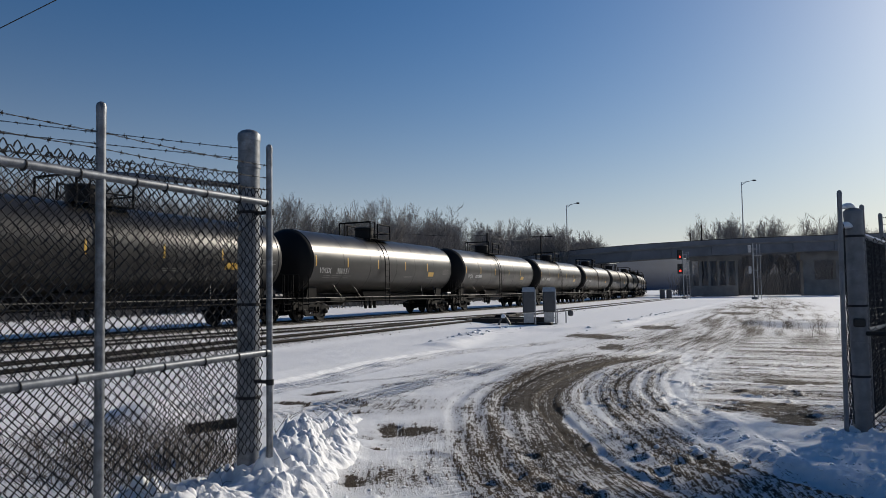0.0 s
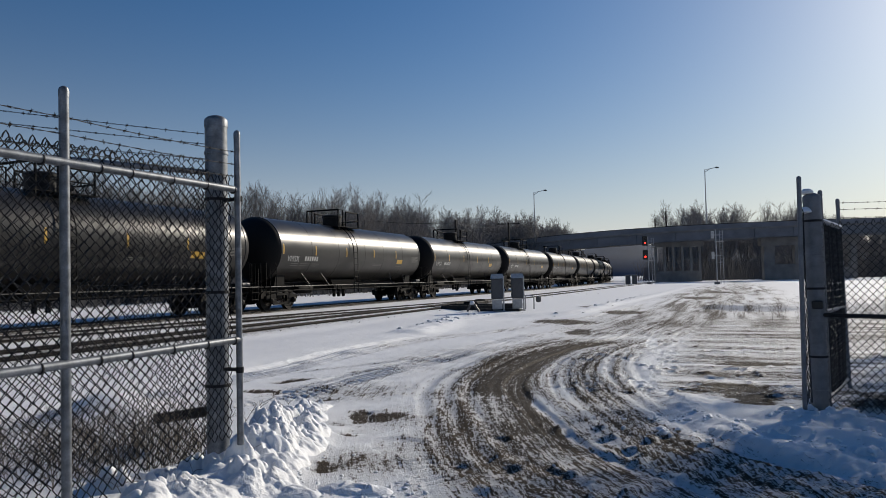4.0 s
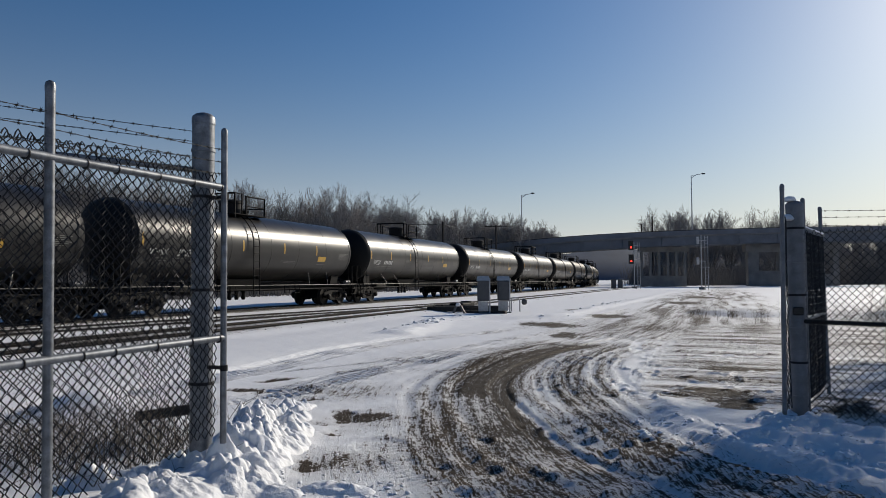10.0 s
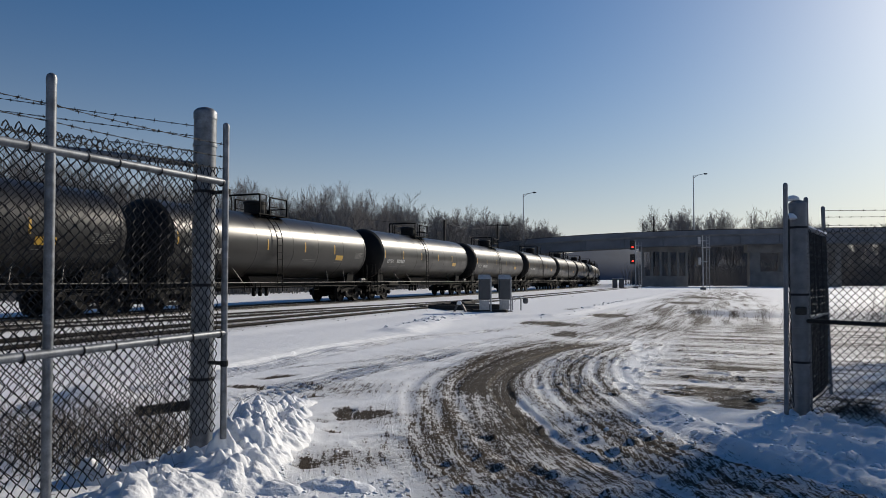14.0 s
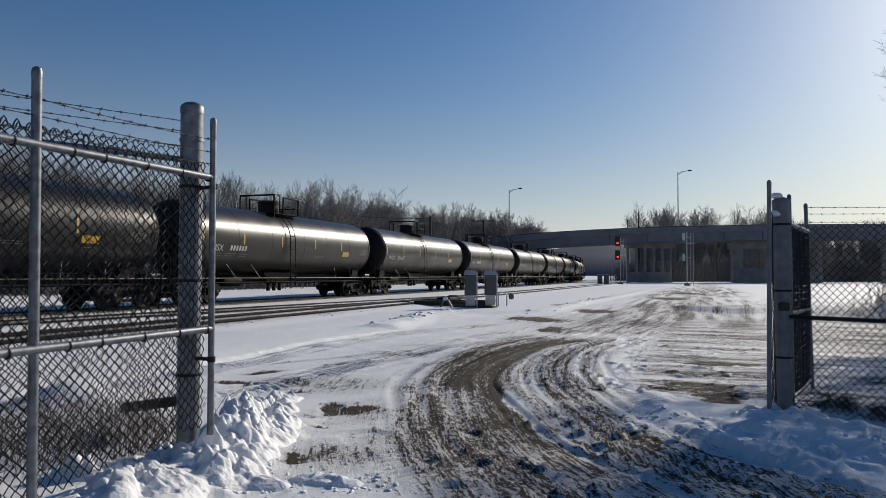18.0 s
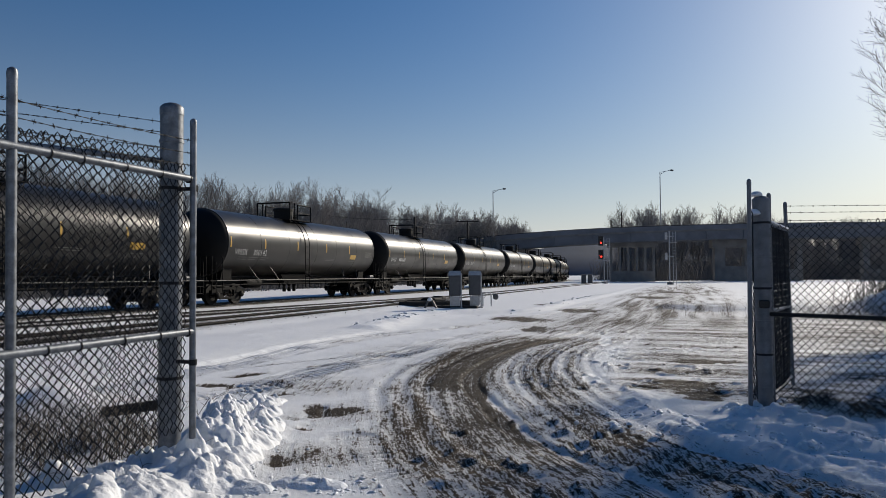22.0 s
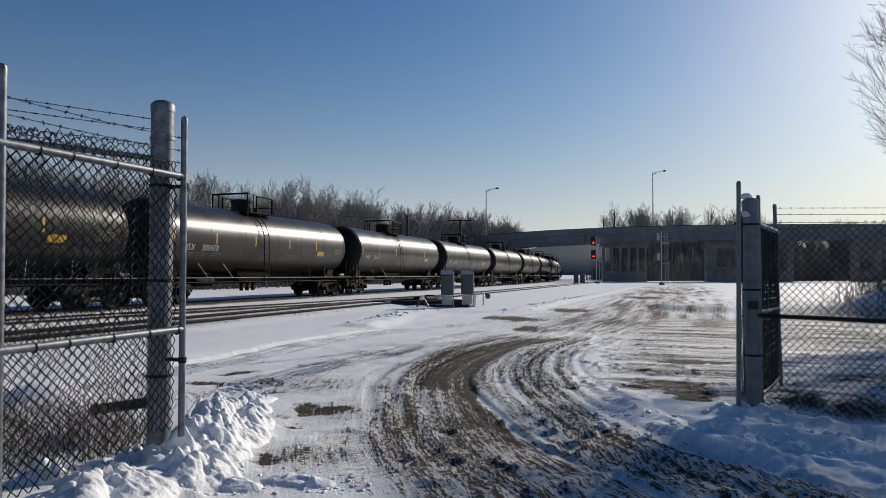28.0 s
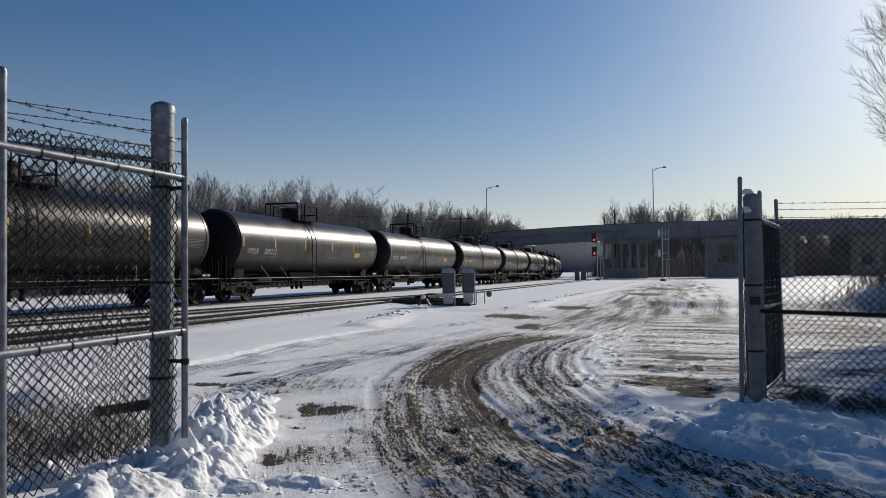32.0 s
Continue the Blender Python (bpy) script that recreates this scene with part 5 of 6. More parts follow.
snow_heap()
clod_bank("snow_lumps", "small scattered crumbs of snow at the gate post", [
    (-2.75, 4.1, 0.3, 0.16, 160, 0.004, 0.02, 0.0), (-2.3, 4.25, 0.3, 0.16, 120, 0.004, 0.022, 0.0), (-3.2, 4.9, 0.2, 0.3, 60, 0.004, 0.02, 0.0), (-3.0, 3.7, 0.2, 0.3, 60, 0.005, 0.03, 0.0)], 3)
clod_bank("snow_lumps", "broken lumps of ploughed snow beside the drive", [
    (0.3, 6.55, 0.5, 0.12, 70, 0.01, 0.05, 0.0), (-0.4, 7.2, 0.3, 0.12, 40, 0.008, 0.035, 0.0), (1.3, 6.2, 0.5, 0.2, 60, 0.01, 0.06, 0.0), (0.75, 7.3, 0.2, 0.15, 30, 0.02, 0.06, 0.0), (-8.4, 20.0, 0.22, 1.0, 40, 0.02, 0.08, 0.02), (-8.2, 24.0, 0.25, 1.6, 40, 0.015, 0.06, 0.0), (-5.7, 38, 0.3, 7, 50, 0.02, 0.08, 0.0)], 5)


def weeds(name, label, spots, seed):
    rng = random.Random(seed)
    g = Geo()
    for cx, cy, sx, sy, count, h0, h1, droop in spots:
        for _ in range(count):
            x, y = rng.gauss(cx, sx), rng.gauss(cy, sy)
            z = ground_z(x, y) - 0.02
            h, a = rng.uniform(h0, h1), rng.uniform(0, 6.28)
            lean = rng.uniform(0.1, 0.5) + droop * rng.random()
            pts = [Vector((x, y, z))]
            for k in range(1, 5):
                f = k / 4
                pts.append(Vector((x + math.cos(a) * lean * h * f * f, y + math.sin(a) * lean * h * f * f, z + h * f * (1 - droop * 0.5 * f))))
            g.tube(pts, [0.003, 0.003, 0.0025, 0.002, 0.0012], 3, False)
            for b in range(rng.randint(1, 4)):
                i = rng.randint(1, 3)
                v = Vector((rng.uniform(-1, 1), rng.uniform(-1, 1), rng.uniform(0.2, 1))) * h * 0.25
                g.tube([pts[i], pts[i] + v * 0.6, pts[i] + v], [0.002, 0.0016, 0.001], 3, False)
    tagged(new(name, g.mesh(name, WEED)), label, "dead weeds", kind="stuff")


board = thing("board", "dark weathered board lying propped in the weeds", "board")
part("plank", Geo().box(0.0, 0.75, -0.02, 0.02, -0.045, 0.045, 0.006), WOOD, board, m=pose(-5.0, 5.05, 0.17, 0, -9.5, 0))
weeds("dead_weeds", "tangled dead weeds and brambles along the fence", [
    (-4.6, 4.5, 0.3, 0.4, 210, 0.15, 0.55, 0.5), (-5.3, 4.5, 0.6, 0.45, 260, 0.15, 0.5, 0.5), (-4.0, 4.3, 0.15, 0.2, 60, 0.15, 0.45, 0.5), (-5.0, 3.9, 0.6, 0.25, 160, 0.1, 0.3, 0.9)], 2)
weeds("dead_weeds", "flattened mounds of dead grass under the fence", [
    (1.25, 7.78, 0.2, 0.14, 120, 0.08, 0.22, 1.3), (1.75, 7.5, 0.22, 0.16, 120, 0.08, 0.2, 1.3), (2.35, 7.1, 0.25, 0.16, 110, 0.08, 0.2, 1.3), (5.2, 24.0, 1.5, 1.2, 500, 0.4, 1.0, 0.5), (8.6, 27.3, 1.8, 0.7, 420, 0.4, 1.1, 0.5)], 4)

# ---- equipment beside the track ----
def relay_case(x, y, turn, h):
    t = thing("signal_case", "grey steel signal equipment case on a post beside the track", "equipment cabinet", "signal cases", m=pose(x, y, ground_z(x, y) - 0.01, 0, 0, turn))
    part("case", Geo().box(-0.25, 0.25, -0.2, 0.2, 0.55, h - 0.18, 0.02), CASE, t)
    part("door", Geo().box(-0.22, 0.22, -0.225, -0.203, 0.6, h - 0.24, 0.01), CASE, t)
    part("hood", Geo().add([(-0.28, -0.24, h - 0.2), (0.28, -0.24, h - 0.2), (0.28, 0.24, h - 0.2), (-0.28, 0.24, h - 0.2), (-0.24, -0.2, h), (0.24, -0.2, h), (0.24, 0.2, h), (-0.24, 0.2, h)], [(0, 3, 2, 1), (4, 5, 6, 7), (0, 1, 5, 4), (1, 2, 6, 5), (2, 3, 7, 6), (3, 0, 4, 7)]), ALU, t, "pale sloping hood dusted with snow")
    for k in range(6):
        part("rib", Geo().box(-0.21 + 0.075 * k, -0.165 + 0.075 * k, -0.17, -0.13, 0.12, 0.55), ALU, t)
    part("pedestal", Geo().box(-0.21, 0.18, -0.13, 0.13, 0.1, 0.5, 0.01), ALU, t, "ribbed lower box")
    part("post", Geo().tube([(0.27, -0.16, 0.0), (0.27, -0.16, h - 0.1)], 0.035, 10), ALU, t, "pale pipe post")
    part("foot", Geo().box(-0.2, 0.34, -0.2, 0.15, -0.05, 0.06, 0.02), CONC, t)
    return t


relay_case(-9.28, 28.75, 20, 1.62)
relay_case(-8.62, 29.55, 20, 1.62)
tp = thing("marker_pipe", "bent grey vent pipe with a round head beside the cases", "pipe", m=pose(-8.35, 30.8, 0.0))
part("riser", Geo().tube([(-0.25, 0, 0), (-0.25, 0, 0.55), (-0.2, 0, 0.62), (0.1, 0, 0.6), (0.14, 0, 0.5), (0.14, 0, 0)], 0.03, 8), ALU, tp)
part("head", Geo().lathe([(0.03, 0.3), (0.1, 0.33), (0.13, 0.42), (0.12, 0.52), (0.05, 0.58)], "z", 14, (0.35, 0, 0)), CASE, tp, smooth=40)
sm = thing("switch_machine", "low dark switch machine with rods beside the rails", "switch machine", m=pose(-11.2, 31.2, 0.0, 0, 0, 0))
part("housing", Geo().box(-0.35, 0.35, -0.6, 0.6, 0.02, 0.36, 0.05), SOOT, sm)
part("motor_cover", Geo().box(-0.3, 0.3, 0.65, 1.2, 0.02, 0.42, 0.08), SOOT, sm)
for y in (-0.2, 0.15):
    part("rod", Geo().tube([(-2.6, y, 0.08), (-0.3, y, 0.1)], 0.025, 6), SOOT, sm)
part("lead", Geo().tube([(0.3, 0.2, 0.2), (0.9, 0.5, 0.05), (1.7, 0.9, 0.04), (2.2, 0.5, 0.2)], 0.03, 6), DARK, sm)
for y0, x0, x1, hh in ((29.6, -12.2, -9.7, 0.17), (30.6, -12.2, -8.9, 0.2), (28.9, -10.2, -8.3, 0.1)):
    ti = thing("switch_timber", "long dark switch timber lying beside the cases", "timber", "switch timbers", m=pose(0, y0, ground_z(x0, y0), 0, 0, 0))
    part("beam", Geo().box(x0, x1, -0.13, 0.13, -0.05, hh, 0.015), WOOD, ti)
    part("strap", Geo().box(x0 + 0.3, x0 + 0.4, -0.14, 0.14, hh - 0.02, hh + 0.012), SOOT, ti)
hb = thing("cable_riser", "snow-capped bent cable riser beside the switch machine", "cable riser", m=pose(-10.35, 28.6, 0.0))
part("duct", Geo().tube([(-0.25, 0, 0.0), (-0.12, 0, 0.28), (0.0, 0, 0.36), (0.1, 0, 0.3), (0.28, 0, 0.0)], 0.05, 8), CASE, hb)
part("snow_cap", Geo().lathe([(0.1, 0.3), (0.12, 0.36), (0.07, 0.44), (0.01, 0.46)], "z", 12, (-0.02, 0, 0)), SNOW, hb, smooth=50)

# ---- railway signals ----
RED = glow("red_signal_lens", (1.0, 0.03, 0.02), 5.0)
GLASSD = mat("dark_signal_lens", (0.02, 0.02, 0.022), 0.15, 0, 0.2, 8, 50)


def signal_head(t, z, facing, lit, y=0.0):
    """A black backing with hooded lenses; facing -1 looks to the eye."""
    w, h = (0.4, 0.75) if facing < 0 else (0.2, 0.5)
    head = part("signal_head", Geo().box(-w, w, -0.06, 0.06, z - h, z + h, 0.18), DARK if facing < 0 else ALU, t, "black signal head" if facing < 0 else "pale back of a signal head", m=pose(-0.45, y, 0))
    for k, dz in enumerate((0.3, 0.0, -0.3)):
        lens = Geo().lathe([(0.15, -0.075), (0.12, -0.085), (0.01, -0.09)], "y", 14, (0, 0, z + dz))
        part("lens", lens, RED if lit and k == 2 else GLASSD, head, "lit red lens" if lit and k == 2 else "", m=pose(0, 0, 0, 0, 0, 0 if facing < 0 else 180))
        hood = Geo()
        arc = [math.pi * (0.0 + j / 8) for j in range(9)]
        vs = [(0.12 * math.cos(a), yy, z + dz + 0.12 * math.sin(a)) for yy in (-0.06, -0.3) for a in arc] + [(0.135 * math.cos(a), yy, z + dz + 0.135 * math.sin(a)) for yy in (-0.06, -0.3) for a in arc]
        hood.add(vs, [(j, j + 1, j + 10, j + 9) for j in range(8)] + [(j + 18, j + 27, j + 28, j + 19) for j in range(8)] + [(j + 9, j + 10, j + 28, j + 27) for j in range(8)])
        part("hood", hood, DARK, head, m=pose(0, 0, 0, 0, 0, 0 if facing < 0 else 180))


def rail_signal(x, y, turn, height, heads, facing, lit, label):
    t = thing("railway_signal", label, "railway signal", "railway signals", m=pose(x, y, 0, 0, 0, turn))
    part("mast", Geo().tube([(0, 0, -0.2), (0, 0, height)], 0.075, 10), ALU, t)
    part("base", Geo().box(-0.3, 0.3, -0.3, 0.3, -0.1, 0.35, 0.04), CONC, t)
    lad = part("ladder", Geo().tube([(0.55, 0.15, 0), (0.55, 0.15, height - 0.1)], 0.035, 6), ALU, t, "pale steel ladder")
    part("stringer", Geo().tube([(0.95, 0.15, 0), (0.95, 0.15, height - 0.1)], 0.035, 6), ALU, lad)
    for k in range(int(height / 0.4)):
        part("rung", Geo().tube([(0.55, 0.15, 0.3 + 0.4 * k), (0.95, 0.15, 0.3 + 0.4 * k)], 0.02, 5), ALU, lad)
    for z in heads:
        part("bracket", Geo().box(-0.5, 0.6, -0.05, 0.05, z - 0.08, z + 0.02), ALU, t)
        part("service_platform", Geo().box(-0.1, 1.0, -0.35, 0.3, z - 0.95, z - 0.9), ALU, t)
        signal_head(t, z, facing, lit)
    return t


rail_signal(-11.6, 112.5, 20, 7.3, (6.75, 4.6), -1, True, "railway signal mast showing two red lights")
rail_signal(-1.6, 101.5, 20, 7.4, (6.7, 3.9), 1, False, "railway signal mast seen from behind")
for dx in (-1.4, -2.4):
    bx = thing("signal_case", "dark equipment case at the foot of the signal", "equipment cabinet", "signal cases", m=pose(-12.4 + dx, 112.6, -0.02, 0, 0, 15))
    part("case", Geo().box(-0.35, 0.35, -0.3, 0.3, 0.0, 1.5, 0.03), CASE, bx)
    part("hood", Geo().box(-0.4, 0.4, -0.35, 0.35, 1.5, 1.58, 0.02), ALU, bx)

# ---- road bridge over the tracks ----
FWD, SIDE, BRIDGE_D = Vector((-0.3624, 0.9320, 0)), Vector((0.9320, 0.3624, 0)), 135.0


def deck_z(u):
    return 11.7 - 3.3 * math.exp(-(u - 10) / 28) if u > -8 else max(1.4, 11.7 - 3.3 * math.exp(18 / 28) + (u + 8) * 0.11)


def bridge_at(u, v, z):
    """u along the bridge to the right, v across it, away from the eye."""
    p = FWD * (BRIDGE_D + v) + SIDE * u
    return (p.x, p.y, z)


def along_bridge(v0, v1, top, bottom, u0=-330.0, u1=470.0, n=200):
    """A bar along the deck; top and bottom are heights against the deck's edge."""
    g, vs = Geo(), []
    for i in range(n + 1):
        u = u0 + (u1 - u0) * i / n
        z = deck_z(u)
        vs += [bridge_at(u, v0, z + bottom), bridge_at(u, v1, z + bottom), bridge_at(u, v1, z + top), bridge_at(u, v0, z + top)]
    fs = [(i * 4 + k, i * 4 + (k + 1) % 4, i * 4 + 4 + (k + 1) % 4, i * 4 + 4 + k) for i in range(n) for k in range(4)]
    return g.add(vs, [f[::-1] for f in fs] + [(0, 1, 2, 3), tuple(n * 4 + k for k in (3, 2, 1, 0))])


bridge = thing("road_bridge", "long grey concrete road bridge crossing over the railway", "bridge")
part("deck", along_bridge(-0.3, 9.9, -0.85, -1.15), CONC, bridge)
for v in (-0.25, 9.6):
    part("parapet", along_bridge(v, v + 0.3, 0.0, -0.86), GIRDER, bridge, "weathered concrete parapet")
part("coping", along_bridge(-0.33, 0.13, 0.1, 0.002), RAIL, bridge, "dark coping along the parapet")
for v in (0.2, 3.2, 6.2, 9.0):
    gd_ = part("girder", along_bridge(v, v + 0.25, -1.152, -2.75), GIRDER, bridge, "deep grey girder")
    part("flange", along_bridge(v - 0.25, v + 0.5, -2.752, -2.85), GIRDER, gd_)
for u in np.arange(-40, 140, 7.5):
    part("stiffener", Geo().add([bridge_at(u + a, b, deck_z(u) + c) for c in (-2.74, -1.16) for a, b in ((0, -0.02), (0.18, -0.02), (0.18, 0.19), (0, 0.19))], [(3, 2, 1, 0), (4, 5, 6, 7), (0, 1, 5, 4), (1, 2, 6, 5), (2, 3, 7, 6), (3, 0, 4, 7)]), GIRDER, bridge)


def block(u0, u1, v0, v1, z0, z1):
    vs = [bridge_at(u, v, z) for z in (z0, z1) for u, v in ((u0, v0), (u1, v0), (u1, v1), (u0, v1))]
    return Geo().add(vs, [(3, 2, 1, 0), (4, 5, 6, 7), (0, 1, 5, 4), (1, 2, 6, 5), (2, 3, 7, 6), (3, 0, 4, 7)])


def pier(u0, u1, legs, leg_w, base_h, cap_h, label, v0=3.0, v1=4.2):
    t = thing("bridge_pier", label, "bridge pier", "bridge piers")
    top = deck_z((u0 + u1) / 2) - 2.86
    part("cap_beam", block(u0 - 0.5, u1 + 0.5, v0 - 0.2, v1 + 0.2, top - cap_h, top), CONC, t)
    for k in range(legs):
        c = u0 + leg_w / 2 + (u1 - u0 - leg_w) * k / max(1, legs - 1)
        part("column", block(c - leg_w / 2, c + leg_w / 2, v0, v1, base_h, top - cap_h), CONC, t)
    part("base_wall", block(u0, u1, v0, v1, -0.3, base_h), CONC, t)
    return t


PX = BRIDGE_D / 1240
pier(39.2, 48.2, 6, 0.45, 2.1, 1.0, "concrete column bent standing on a low wall", 3.0, 3.4)
pier(60.4, 68.6, 2, 2.1, 3.0, 1.6, "concrete portal pier with a square opening")
pier(73.0, 78.4, 2, 1.2, 2.3, 1.5, "pale stained concrete portal pier with an opening")
pier(91.0, 97.0, 2, 1.4, 2.3, 1.5, "concrete portal pier with an opening")
pier(108.0, 114.0, 2, 1.4, 2.3, 1.5, "concrete portal pier with an opening")
pier(-6.0, 4.0, 5, 0.9, 2.0, 1.3, "concrete column bent standing on a low wall")


def street_lamp(u, h, reach):
    x, y, z = bridge_at(u, 0.15, deck_z(u) - 0.1)
    t = thing("street_lamp", "tall grey street lamp with a curved arm on the bridge", "street lamp", "street lamps", m=pose(x, y, z, 0, 0, 21.25))
    part("pole", Geo().tube([(0, 0, 0), (0, 0, h)], [0.13, 0.075], 10), ALU, t)
    part("arm", Geo().tube([(0, 0, h - 0.5), (reach * 0.4, 0, h + 0.1), (reach * 0.85, 0, h + 0.35)], 0.05, 8).tube([(0, 0, h - 0.1), (reach * 0.45, 0, h + 0.18)], 0.035, 6), ALU, t)
    part("lamp_head", Geo().lathe([(0.03, reach * 0.8), (0.14, reach * 0.84), (0.17, reach * 0.95), (0.1, reach * 1.08), (0.02, reach * 1.1)], "x", 12, (0, 0, h + 0.34)), CASE, t, smooth=40)


street_lamp((926.5 - 784) * PX, 9.0, 2.3)
street_lamp((1229.5 - 784) * PX, 10.8, 2.5)


def utility_pole(x, y, h, arms, r=0.15):
    t = thing("utility_pole", "weathered wooden utility pole behind the train", "utility pole", "utility poles", m=pose(x, y, -0.1))
    part("pole", Geo().tube([(0, 0, 0), (0, 0, h)], [r * 1.2, r * 0.85], 10), WOOD, t)
    for z in arms:
        part("crossarm", Geo().box(-1.7, 1.7, -0.06, 0.06, h - z - 0.06, h - z + 0.06), WOOD, t, m=pose(0, 0, 0, 0, 0, 22))
        for k in (-1.5, -0.7, 0.7, 1.5):
            part("insulator", Geo().lathe([(0.03, 0), (0.06, 0.05), (0.05, 0.12), (0.01, 0.15)], "z", 8, (k * math.cos(radians(22)), k * math.sin(radians(22)), h - z + 0.06)), CASE, t)


utility_pole(-50.9, 81.7, 11.4, (), 0.3)
utility_pole(-29.0, 75.0, 8.3, (), 0.14)
utility_pole(-30.5, 101.0, 9.8, (0.15,), 0.15)
for px_, top, d in ((1138.5, 396, 190.0), (1158.0, 382, 165.0)):
    p = FWD * d + SIDE * ((px_ - 784) / 1240 * d)
    utility_pole(p.x, p.y, 1.4 + (495 - top) / 1240 * d, (), 0.2)
lines = Geo()
for a, b in (((-29.0, 75.0, 7.9), (-30.5, 101.0, 9.4)), ((-50.9, 81.7, 10.6), (-29.0, 75.0, 7.9)), ((-30.5, 101.0, 9.6), (-44.0, 160.0, 10.0))):
    a, b = Vector(a), Vector(b)
    lines.tube([a.lerp(b, i / 12) - Vector((0, 0, 0.5 * 4 * (i / 12) * (1 - i / 12))) for i in range(13)], 0.02, 4)
tagged(new("overhead_line", lines.mesh("overhead_line", DARK)), "thin dark overhead wire between utility poles", "power line")


# ---- trees ----
def bare_tree(seed, h, spread=0.5, levels=3, kids=(9, 6, 5), thin=0.022, low=0.25, rise=0.10, crook=0.11):
    """Trunk and rounded crown of a leafless tree, foot at the origin."""
    rng = random.Random(seed)
    trunk, crown = Geo(), Geo()

    def limb(p, d, length, r, level):
        n = 5 if level < 2 else 3
        pts, rs = [p.copy()], [r]
        for i in range(n):
            d = (d + Vector((rng.gauss(0, crook), rng.gauss(0, crook), rng.gauss(0.03, 0.07) + (rise if level else 0)))).normalized()
            p = p + d * length / n
            pts.append(p.copy())
            rs.append(max(thin * 0.6, r * (1 - 0.8 * (i + 1) / n)))
        (trunk if level == 0 else crown).tube(pts, rs, 8 if level == 0 else 4 if level == 1 else 3, False)
        if level >= levels:
            return
        first = low if level == 0 else 0.18
        for k in range(kids[level]):
            f = first + (1 - first) * (k + rng.random()) / kids[level]
            i = min(n - 1, int(f * n))
            q = pts[i].lerp(pts[i + 1], f * n - i)
            a = rng.uniform(0, 6.283)
            base = (pts[i + 1] - pts[i]).normalized()
            o = base.orthogonal().normalized()
            out = (Matrix.Rotation(a, 3, base) @ o)
            t = rng.uniform(0.4, 0.85) * (spread / 0.5)
            nd = (base * math.cos(t) + out * math.sin(t)).normalized()
            reach = 0.56 * (1.12 - 0.42 * f) if level == 0 else 0.54 * (1.1 - 0.5 * f)
            limb(q, nd, length * reach * rng.uniform(0.8, 1.15), max(thin, rs[i] * 0.5), level + 1)

    limb(Vector((0, 0, -0.2)), Vector((rng.gauss(0, 0.04), rng.gauss(0, 0.04), 1)).normalized(), 0.72 * h, 0.014 * h + 0.03, 0)
    return trunk, crown


TREES = []
for k in range(7):
    tr, cr = bare_tree(100 + k, 9.4, 0.40 + 0.05 * (k % 3), 3, (22, 11, 8), 0.010, 0.14 + 0.05 * (k % 3), 0.08, 0.06)
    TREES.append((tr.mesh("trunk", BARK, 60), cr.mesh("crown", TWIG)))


def plant(x, y, h, k, turn, label="leafless tree in the wood behind the railway", group="trees behind the railway"):
    s = h / 10
    t = thing("tree", label, "tree", group, m=Matrix.Translation((x, y, 0)) @ pose(0, 0, 0, 0, 0, turn) @ Matrix.Diagonal((s, s, s, 1)))
    part("trunk", TREES[k][0], BARK, t)
    part("crown", TREES[k][1], TWIG, t)


rng = random.Random(12)
for i in range(205):
    s = 28 + 250 * (i / 205) ** 1.2
    off = -(20 + 20 * rng.random()) if s < 130 else -(11 + 22 * rng.random())
    if s < 70:
        off -= 6 * rng.random() + 4
    x, y, a = on_line(s + rng.uniform(-3, 3), off)
    h = (10.4 + 0.038 * s) * rng.uniform(0.86, 1.05)
    plant(x, y, h, rng.randrange(7), rng.uniform(0, 360))
for i in range(52):
    d = rng.uniform(165, 235)
    u = (1165 + (1760 - 1165) * rng.random() - 784) / 1240
    p = FWD * d + SIDE * (u * d)
    plant(p.x, p.y, rng.uniform(17.0, 23.0) * d / 200 * (0.85 if u > 0.5 else 1.0), rng.randrange(7), rng.uniform(0, 360), "leafless tree in the wood beyond the bridge", "trees beyond the bridge")


far_kinds = [bare_tree(200 + k, 10, 0.36, 3, (10, 6, 4), 0.02, 0.2) for k in range(3)]
woods = Geo()
for i in range(130):
    d = rng.uniform(225, 330)
    u = (1150 + (1780 - 1150) * rng.random() - 784) / 1240
    p = FWD * d + SIDE * (u * d)
    sc, a = rng.uniform(15, 20) * d / 2500, rng.uniform(0, 6.28)
    c, w = math.cos(a) * sc, math.sin(a) * sc
    for g in far_kinds[i % 3]:
        woods.add([(p.x + c * x - w * y, p.y + w * x + c * y, sc * z) for x, y, z in g.v], g.f)
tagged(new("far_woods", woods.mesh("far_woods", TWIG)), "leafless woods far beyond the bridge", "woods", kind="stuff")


def brush(name, label, spots, seed):
    """Undergrowth: many thin upright stems."""
    rng_ = random.Random(seed)
    g = Geo()
    for cx, cy in spots:
        for _ in range(16):
            x, y = (cx + rng_.gauss(0, 1.6), cy + rng_.gauss(0, 1.6)) if seed < 7 else (cx + rng_.gauss(0, 0.5), cy + rng_.gauss(0, 0.5))
            h, a = rng_.uniform(1.5, 5.0) * {5: 1.9, 6: 1.2, 7: 0.36}[seed], rng_.uniform(0, 6.28)
            l = rng_.uniform(0.1, 0.45)
            g.tube([(x, y, -0.1), (x + math.cos(a) * l * h * 0.4, y + math.sin(a) * l * h * 0.4, h * 0.6), (x + math.cos(a) * l * h, y + math.sin(a) * l * h, h)], [0.05, 0.035, 0.015] if seed < 7 else [0.012, 0.01, 0.007], 3, False)
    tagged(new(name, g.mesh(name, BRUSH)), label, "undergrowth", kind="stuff")


